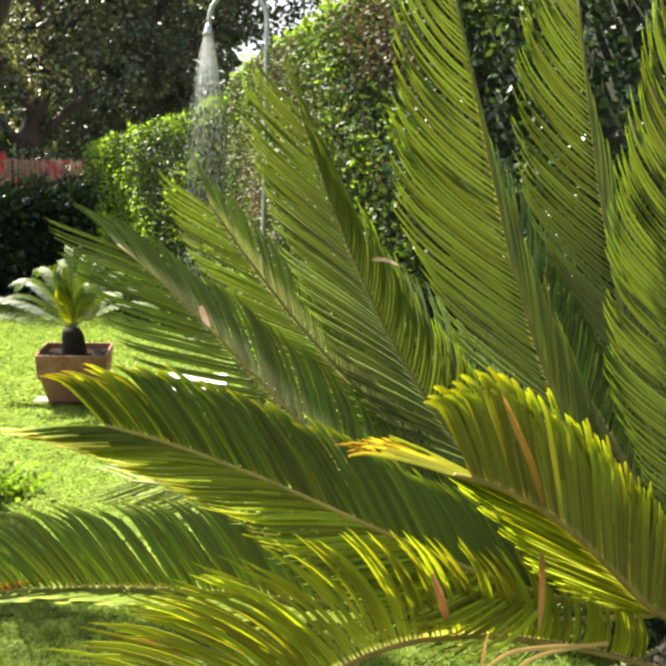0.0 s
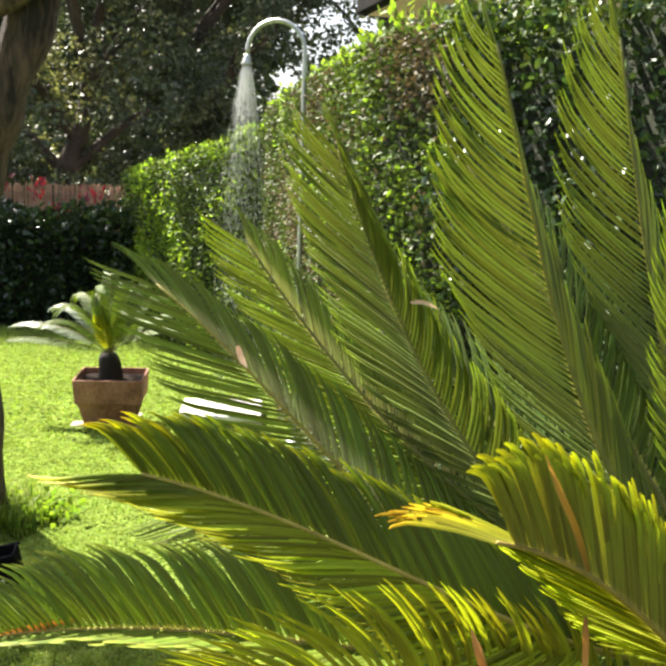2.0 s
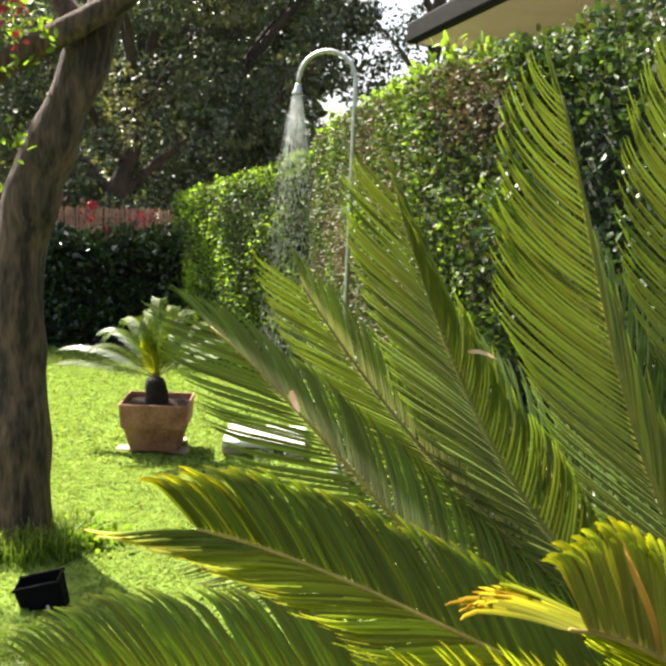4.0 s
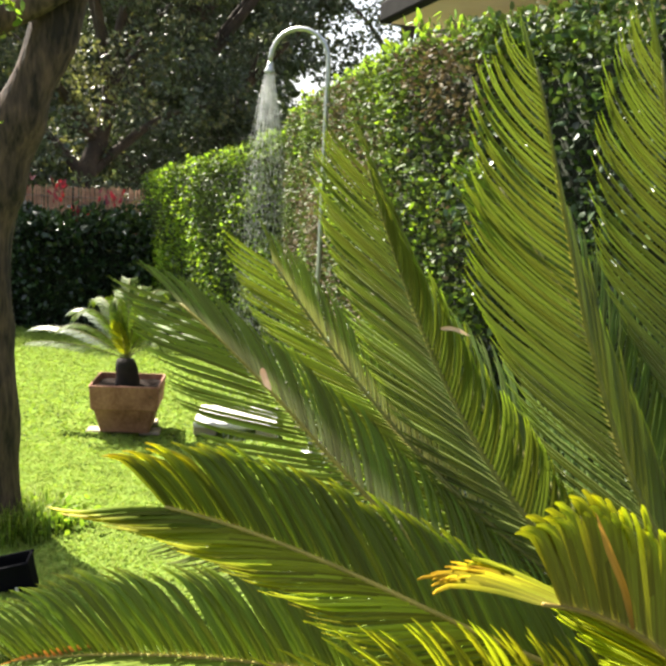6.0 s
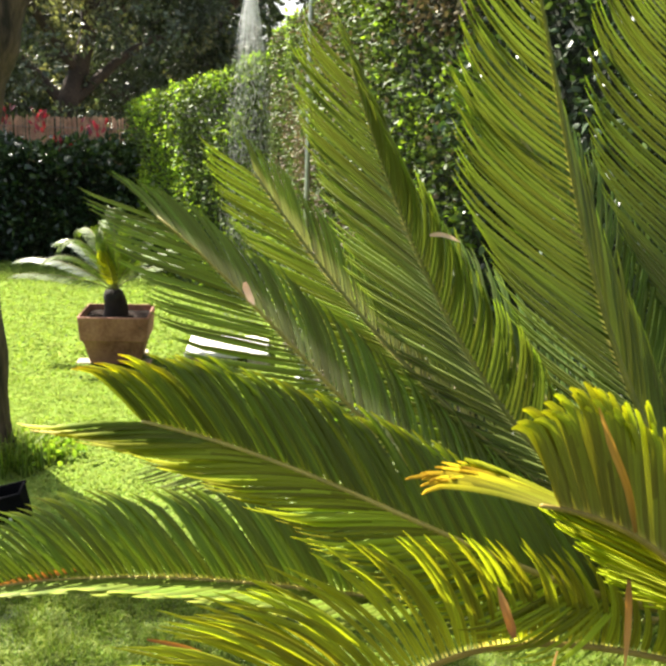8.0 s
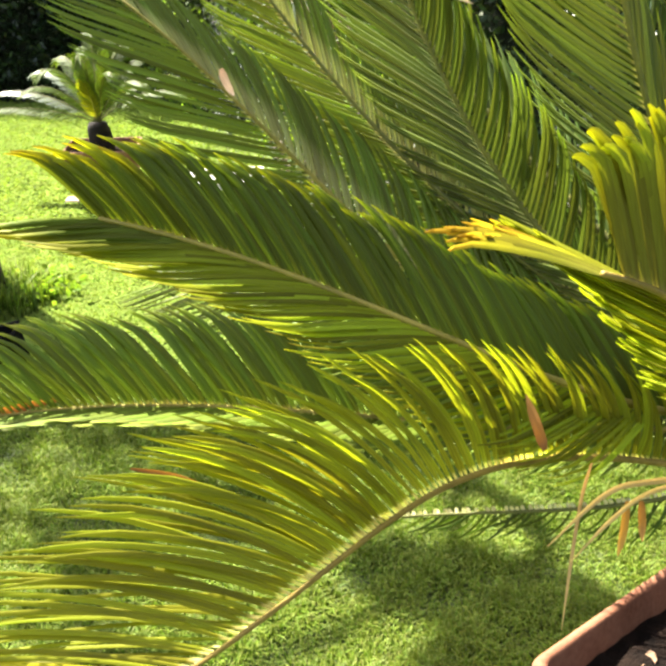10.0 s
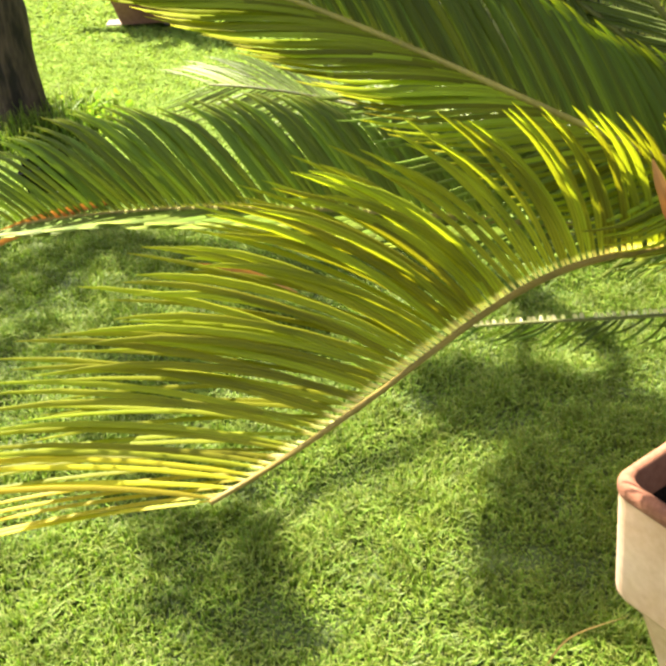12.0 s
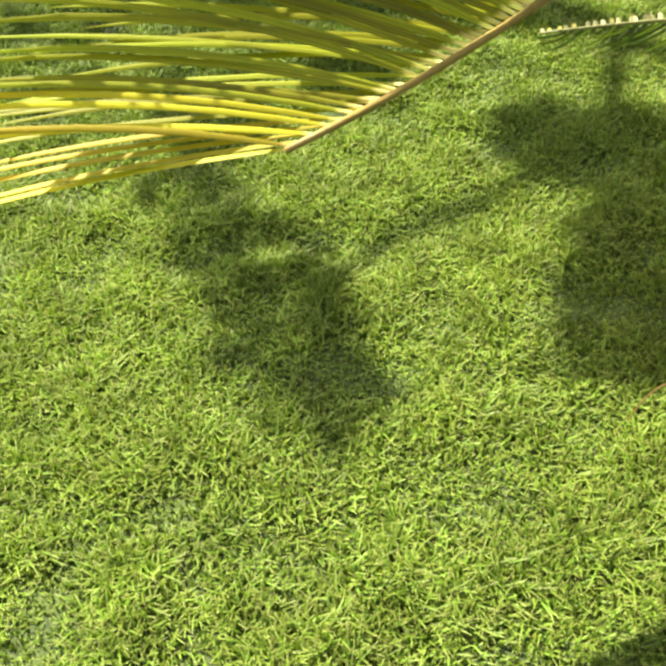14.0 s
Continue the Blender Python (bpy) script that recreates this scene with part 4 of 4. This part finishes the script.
def frond(plant, rng, crown, c1, c2, tip, left, right, mat, label="", pairs=135, start=0.14, thick=0.0052, rachis=None, single=False, ratio=0.033, loose=0.035, tip_mat=None, lost=0.02, cut=1.0, even=0.0, fold=0.5, profile=PROFILE, wild=3.0, hook=0.04, blunt=0.0, left_mat=None, gold_from=0.86, gap=(2, 2), taper=1.0):
    """A feather leaf: its midrib is a curve from the crown; left and right say how the leaflets of a side stand:
    (turns about the midrib in degrees from mid-leaf to tip, angles to the midrib from base to tip, length in metres,
    (bend towards the tip, droop, slimness), first and last place on the midrib)."""
    s = np.linspace(0, 1, 34)
    line, _ = bezier(crown, c1, c2, tip, s * cut)
    arc = np.r_[0, np.cumsum(np.linalg.norm(np.diff(line, axis=0), axis=1))]
    arc = arc / arc[-1]
    rib = part("frond", tube("frond", line, thick * (1 - 0.78 * s) + 0.0006, 8), rachis or M_rachis_green, plant, label)
    for side_mat, (phis, angles, length, curl, *span) in ((left_mat or mat, left), (mat, right)):
        first, last = span or (start, 0.995)
        n = int(pairs * (last - first))
        u = np.interp(np.linspace(np.interp(first, s, arc), np.interp(last, s, arc), n), arc, s) + rng.normal(0, 0.0012, n)
        keep = rng.random(n) > lost
        keep &= (u < gap[0]) | (u > gap[1])
        u = np.clip(u[keep], 0, 1)
        n = len(u)
        at, T = bezier(crown, c1, c2, tip, u * cut)
        phis = np.atleast_1d(np.array(phis, float))
        knots = np.linspace(0.1 if len(phis) > 3 else 0.4, 1, len(phis)) if len(phis) > 1 else np.array([0.5])
        phi = np.radians(np.interp(u, knots, phis) + rng.normal(0, wild, n))
        a = np.radians(np.interp(u, np.linspace(0.2, 1, len(angles)), angles)) + rng.normal(0, loose, n)
        U = unit(np.array([0, 0, 1.0]) - T * T[:, 2:3])
        S = np.cross(T, U)
        D = unit(np.cos(a)[:, None] * T + np.sin(a)[:, None] * (np.cos(phi)[:, None] * S + np.sin(phi)[:, None] * U))
        W = unit(T - D * (T * D).sum(1, keepdims=True))
        N = np.cross(W, D)
        if N[:, 2].mean() < 0:
            N = -N
        L = length * np.interp(u, *profile) * rng.uniform(0.93, 1.05, n)
        v, q, uv = strip(curl[0], -curl[1], curl[2] if len(curl) > 2 else ratio, fold, hook=hook, blunt=blunt)
        across = (L * (1 - even) + even * np.median(L)) * np.interp(u, [0.35, 0.95], [1, taper])
        M = np.stack([W * across[:, None], D * L[:, None], N * across[:, None]], -1)
        if single:
            me = np_mesh("leaflet", v, q, uv)
            me.materials.append(side_mat)
            gold = None
            if tip_mat:
                gold = me.copy()
                gold.materials[0] = tip_mat
            for m3, p0, uu in zip(M, at, u):
                ob = new("leaflet", gold if gold and uu > gold_from and (p0 + m3[:, 1])[0] < p0[0] - 0.05 and m3[2, 1] < 0.12 else me)
                ob.parent = rib
                ob.matrix_basis = Matrix.Translation(p0) @ Matrix(m3.tolist()).to_4x4()
        else:
            vv = at[:, None] + np.einsum("nij,kj->nki", M, v)
            qq = q[None] + (np.arange(n) * len(v))[:, None, None]
            for m, sel in ((side_mat, u <= gold_from), (tip_mat, u > gold_from)) if tip_mat else ((side_mat, u >= 0),):
                part("foliage", np_mesh("foliage", vv[sel].reshape(-1, 3), qq[: sel.sum()].reshape(-1, 4), np.tile(uv, (sel.sum(), 1))), m, rib, kind="stuff")
    return rib


CROWN = (0.68, 1.25, 0.80)
cycad = thing("cycad", (0.68, 1.2, 0.36), "large cycad with stiff feather fronds, some yellowing", "cycad")
sr = np.random.default_rng(3)
stem_line = [(0.70, 1.20, z) for z in np.linspace(0.33, 0.84, 12)]
part("stem", tube("stem", stem_line, [0.115, 0.12, 0.125, 0.125, 0.12, 0.118, 0.115, 0.11, 0.10, 0.085, 0.06, 0.02], 18, 0.4), M_stem, cycad, "rough brown scaly stem")
fr = lambda *a, base=CROWN, **k: frond(cycad, sr, base, *a, **k)
regular = dict(pairs=106, ratio=0.0265, loose=0.018, wild=1.8, lost=0.006, fold=1.3)
# upright fronds at the back
fr((0.374, 1.226, 1.015), (0.332, 1.201, 1.407), (0.227, 1.018, 1.685), ((333, 307, 288), (48, 43, 38), 0.239, (0.18, 0.12)), ((56, 54, 52), (38, 22, 14), 0.20, (0.02, 0.05, 0.034)), M_green, "tall upright green frond", cut=0.935, profile=([0, 0.15, 0.3, 0.55, 0.85, 1], [0.25, 0.55, 0.92, 1, 0.8, 0.36]), **regular)
fr((0.542, 1.346, 1.085), (0.475, 1.347, 1.428), (0.40, 1.222, 1.724), ((325, 312, 300), (52, 45, 36), 0.20, (0.18, 0.14)), ((56, 54, 52), (36, 17, 9), 0.19, (0.02, 0.05)), M_green, "tall upright green frond", cut=0.94, **regular)
fr((0.60, 1.20, 1.10), (0.56, 1.12, 1.40), (0.505, 1.007, 1.668), ((325, 314, 302), (52, 45, 36), 0.20, (0.18, 0.14)), ((56, 54, 52), (36, 17, 9), 0.19, (0.02, 0.05)), M_green, "tall upright green frond", cut=0.94, **regular)
fr((0.273, 1.318, 0.861), (0.107, 1.358, 1.258), (0.013, 1.239, 1.582), ((322, 324, 319), (56, 43, 32), 0.209, (0.2, 0.24)), ((112, 140, 185), (59, 52, 30), 0.199, (0.04, 0.28)), M_green, "arching green frond", cut=0.93, **dict(regular, ratio=0.037))
fr((0.314, 1.373, 0.841), (0.028, 1.426, 1.117), (-0.16, 1.363, 1.417), ((310, 308, 300), (52, 37, 28), 0.20, (0.1, 0.18)), ((84, 72, 64), (50, 36, 22), 0.16, (0.05, 0.14)), M_sheen_base, "arching green frond with pale leaflet bases", left_mat=M_glossy_lit, cut=0.94, **dict(regular, ratio=0.038))
fr((0.217, 1.291, 0.713), (0.012, 1.37, 1.086), (-0.252, 1.256, 1.313), ((212, 207, 204), (68, 50, 30), 0.25, (0.06, 0.12, 0.030)), ((64, 50, 42), (56, 42, 24), 0.195, (0.15, 0.12)), M_sheen_base, "arching green frond with a pale midrib", left_mat=M_glossy_lit, rachis=M_rachis, cut=0.985, **dict(regular, ratio=0.038))
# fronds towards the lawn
fr((0.385, 1.072, 0.805), (0.126, 1.015, 1.037), (-0.095, 0.803, 1.157), ((196, 193, 196), (52, 24, 9), 0.205, (0.12, 0.24, 0.026), 0.30, 0.995), ((64, 72, 90), (52, 41, 36), 0.17, (0.09, 0.04, 0.056)), M_mid, "broad spreading frond with yellow tips", left_mat=M_mid_lit, tip_mat=M_prong, gold_from=0.90, profile=([0, 0.15, 0.3, 0.55, 0.85, 1], [0.4, 0.7, 0.95, 1, 0.86, 0.5]), ratio=0.034, fold=1.3, pairs=132, rachis=M_rachis_pale, thick=0.006, even=0.8, loose=0.02, wild=2.0, lost=0.0, hook=0.09)
fr((0.317, 1.28, 0.667), (-0.097, 1.274, 0.797), (-0.391, 1.034, 0.826), ((170, 165, 169), (60, 45, 17), 0.17, (0.0, 0.05)), ((84, 88, 92), (59, 56, 51), 0.19, (0.13, 0.2)), M_low, "low spreading frond with a brown tip", ratio=0.056, fold=1.1, pairs=132, rachis=M_rachis_pale, loose=0.02, wild=2.0, lost=0.0, hook=0.09)
fr((0.361, 1.439, 0.633), (0.032, 1.596, 0.799), (-0.331, 1.581, 0.808), ((222, 228), (60, 25), 0.20, (0.06, 0.2)), ((24, 30), (59, 24), 0.21, (0.06, 0.1)), M_glossy_lit, "low glossy frond over the lawn", pairs=100)
fr((0.542, 1.189, 0.642), (0.333, 1.227, 0.647), (0.08, 1.19, 0.62), ((255, 262), (58, 40), 0.075, (0.2, 0.3, 0.055), 0.2, 0.97), ((62, 66), (82, 78), 0.0105, (0.0, 0.0, 0.58)), M_stub, "low worn frond with pale leaflet stubs", pairs=80, lost=0.18, wild=14, loose=0.16, even=0.6, left_mat=M_dark, thick=0.004)
# shaded inner fronds: the darker green puts their shade into the colour
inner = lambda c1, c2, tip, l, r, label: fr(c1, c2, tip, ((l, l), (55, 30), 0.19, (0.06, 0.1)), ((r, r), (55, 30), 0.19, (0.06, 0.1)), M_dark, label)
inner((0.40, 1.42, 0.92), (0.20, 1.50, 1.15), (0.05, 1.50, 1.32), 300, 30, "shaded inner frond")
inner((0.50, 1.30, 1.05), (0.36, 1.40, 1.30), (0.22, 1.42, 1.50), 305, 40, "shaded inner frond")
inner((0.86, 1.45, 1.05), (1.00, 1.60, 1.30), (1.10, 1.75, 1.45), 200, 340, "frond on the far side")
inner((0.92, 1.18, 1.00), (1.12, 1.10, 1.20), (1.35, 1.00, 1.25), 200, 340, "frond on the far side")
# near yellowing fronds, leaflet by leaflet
fr((0.508, 0.958, 0.843), (0.413, 0.764, 1.14), (0.231, 0.503, 1.233), ((4, 4, 15), (58, 38, 27), 0.195, (0.2, 0.05, 0.046)), ((90, 88, 92), (56, 36, 35), 0.187, (0.14, -0.06), 0.2, 0.965), M_yellow, "yellowing frond with bright yellow tips", left_mat=M_yellow_lit, single=True, tip_mat=M_gold, rachis=M_rachis_olive, thick=0.0044, ratio=0.054, even=0.5, fold=0.7, pairs=168, cut=0.95, hook=0.085, blunt=0.3, loose=0.03, wild=2.0, profile=([0, 0.15, 0.3, 0.55, 0.85, 1], [0.25, 0.55, 0.92, 1, 0.88, 0.58]))
fr((0.152, 1.045, 0.903), (0.178, 0.783, 0.898), (0.009, 0.531, 0.932), ((108, 102, 70, 14), (84, 68, 51, 45), 1.03, (0.34, 0.22), 0.62, 0.995), ((98, 89, 47, -10), (90, 70, 52, 46), 1.0, (0.36, 0.14)), M_lime, "drooping lime-yellow frond with pale leaflet bases", tip_mat=M_lime_tip, gold_from=0.955, base=(0.678, 1.183, 0.708), single=True, rachis=M_rachis_olive, thick=0.0042, ratio=0.056, even=1.15, taper=0.33, fold=1.0, loose=0.045, start=0.08, gap=(0.274, 0.290), profile=([0, 0.2, 0.4, 0.7, 0.9, 1], [0.095, 0.11, 0.155, 0.225, 0.205, 0.17]), pairs=118)


def loose_leaf(name, points, width, mat, parent, label):
    """A single dry strip along a line."""
    line = smooth_line(points, 6)
    t = unit(np.gradient(line, axis=0))
    side = unit(np.cross(t, [0.2, -1.0, 0.15]))
    n = len(line)
    w = width * np.interp(np.linspace(0, 1, n), [0, 0.2, 0.7, 1], [0.5, 1, 0.9, 0.15])[:, None]
    mid = line + unit(np.cross(t, side)) * w * 0.25
    v = np.stack([line - side * w / 2, mid, line + side * w / 2], 1).reshape(-1, 3)
    q = [(i * 3 + k, i * 3 + k + 1, i * 3 + 4 + k, i * 3 + 3 + k) for i in range(n - 1) for k in range(2)]
    uv = [(k / 2, i / (n - 1)) for i in range(n) for k in range(3)]
    return part(name, np_mesh(name, v, q, uv), mat, parent, label)


loose_leaf("dead_leaflet", [(0.338, 0.655, 1.155), (0.317, 0.592, 1.213), (0.300, 0.568, 1.25), (0.287, 0.551, 1.280)], 0.0055, M_dead, cycad, "dry orange leaflet")
loose_leaf("dead_leaflet", [(0.270, 0.806, 0.970), (0.262, 0.812, 0.99), (0.252, 0.824, 1.012)], 0.009, M_dead, cycad, "dry orange leaflet")
loose_leaf("dead_leaflet", [(0.316, 0.850, 0.935), (0.313, 0.862, 0.89), (0.306, 0.835, 0.84), (0.299, 0.80, 0.79)], 0.0036, M_straw, cycad, "straw-coloured hanging leaflet")
loose_leaf("dead_leaflet", [(0.361, 0.895, 0.87), (0.359, 0.885, 0.84), (0.355, 0.876, 0.82)], 0.008, M_dead, cycad, "dry brown leaflet")
loose_leaf("dead_leaflet", [(0.374, 0.897, 0.87), (0.376, 0.89, 0.85), (0.376, 0.881, 0.835)], 0.008, M_dead, cycad, "dry brown leaflet")
loose_leaf("dead_leaflet", [(0.44, 0.83, 0.945), (0.36, 0.828, 0.933), (0.325, 0.825, 0.918), (0.28, 0.806, 0.875)], 0.006, M_straw, cycad, "dry brown leaflet")
loose_leaf("dead_leaflet", [(0.44, 0.835, 0.945), (0.37, 0.83, 0.925), (0.335, 0.82, 0.90), (0.30, 0.80, 0.865)], 0.005, M_straw, cycad, "dry brown leaflet")
loose_leaf("dead_leaflet", [(0.344, 0.690, 1.10), (0.345, 0.68, 1.07), (0.343, 0.664, 1.04)], 0.006, M_dead, cycad, "dry brown leaflet")
loose_leaf("dead_leaflet", [(-0.30, 1.105, 0.826), (-0.36, 1.06, 0.828), (-0.42, 1.0, 0.822)], 0.009, M_dead, cycad, "dry orange frond tip")
loose_leaf("dead_leaflet", [(-0.33, 1.085, 0.824), (-0.39, 1.03, 0.815), (-0.44, 0.985, 0.80)], 0.007, M_dead, cycad, "dry orange frond tip")
loose_leaf("dead_leaflet", [(-0.111, 0.849, 0.895), (-0.061, 0.847, 0.891), (-0.015, 0.836, 0.88)], 0.005, M_dead, cycad, "dry orange leaflet")
loose_leaf("dry_petal", [(-0.107, 1.245, 1.218), (-0.100, 1.243, 1.20), (-0.092, 1.245, 1.186)], 0.010, M_petal, cycad, "curled pinkish dry petal caught on a frond")
loose_leaf("dead_leaflet", [(0.152, 1.19, 1.304), (0.17, 1.188, 1.305), (0.192, 1.195, 1.296)], 0.006, M_petal, cycad, "curled pale dry leaflet")

# the smaller cycad in the far pot
small = thing("cycad", (-1.86, 5.08, 0.28), "small potted cycad with drooping fronds, some painted with silvery sheen, and a yellow heart", "cycad")
part("stem", tube("stem", [(-1.86, 5.08, z) for z in np.linspace(0.24, 0.435, 8)], [0.078, 0.080, 0.077, 0.073, 0.070, 0.067, 0.060, 0.045], 20, 0.6), M_stem, small, "dark shaggy stem")
SC = (-1.86, 5.08, 0.43)
fs = lambda c1, c2, tip, mat, label, **k: frond(small, small_rng, SC, c1, c2, tip, ((205, 205), (62, 30), 0.09, (0.06, 0.1)), ((335, 335), (62, 30), 0.09, (0.06, 0.1)), mat, label, pairs=66, thick=0.0035, ratio=0.07, rachis=M_rachis_green, **k)
small_rng = np.random.default_rng(21)
for k, (turn, climb, reach) in enumerate(((178, 0.20, 0.62), (195, 0.10, 0.60), (160, 0.32, 0.50), (140, 0.40, 0.46), (120, 0.46, 0.42), (95, 0.50, 0.34), (70, 0.48, 0.36), (50, 0.40, 0.42), (25, 0.30, 0.50), (5, 0.22, 0.52), (340, 0.30, 0.40), (315, 0.36, 0.30), (230, 0.38, 0.34), (262, 0.46, 0.22), (110, 0.56, 0.24), (215, 0.26, 0.40))):
    rise = 0.84 * climb
    az = math.radians(turn + small_rng.normal(0, 4))
    d_ = np.array([math.cos(az), math.sin(az), 0])
    s0 = np.array(SC)
    silver = k in (0, 2)
    fs(tuple(s0 + d_ * reach * 0.3 + [0, 0, rise * 0.8]), tuple(s0 + d_ * reach * 0.7 + [0, 0, rise * 1.25]), tuple(s0 + d_ * reach + [0, 0, rise * 0.85]), M_silver_sheen if silver else M_small, "arching frond with silvery sheen painted into its colour" if silver else "arching green frond")
fs((-1.86, 5.04, 0.52), (-1.86, 5.0, 0.60), (-1.87, 4.97, 0.66), M_lime, "short yellow-green young frond")
fs((-1.85, 5.02, 0.58), (-1.86, 4.98, 0.70), (-1.88, 4.95, 0.80), M_small, "short upright green frond")
fs((-1.83, 5.06, 0.58), (-1.80, 5.04, 0.72), (-1.78, 5.02, 0.82), M_small, "short upright green frond")
tagged(loose_leaf("grass_stalk", [(0.255, 1.155, 0.004), (0.295, 1.188, 0.05), (0.383, 1.227, 0.07)], 0.004, M_straw, None, ""), "long pale dry grass stalk on the lawn", "grass stalk")
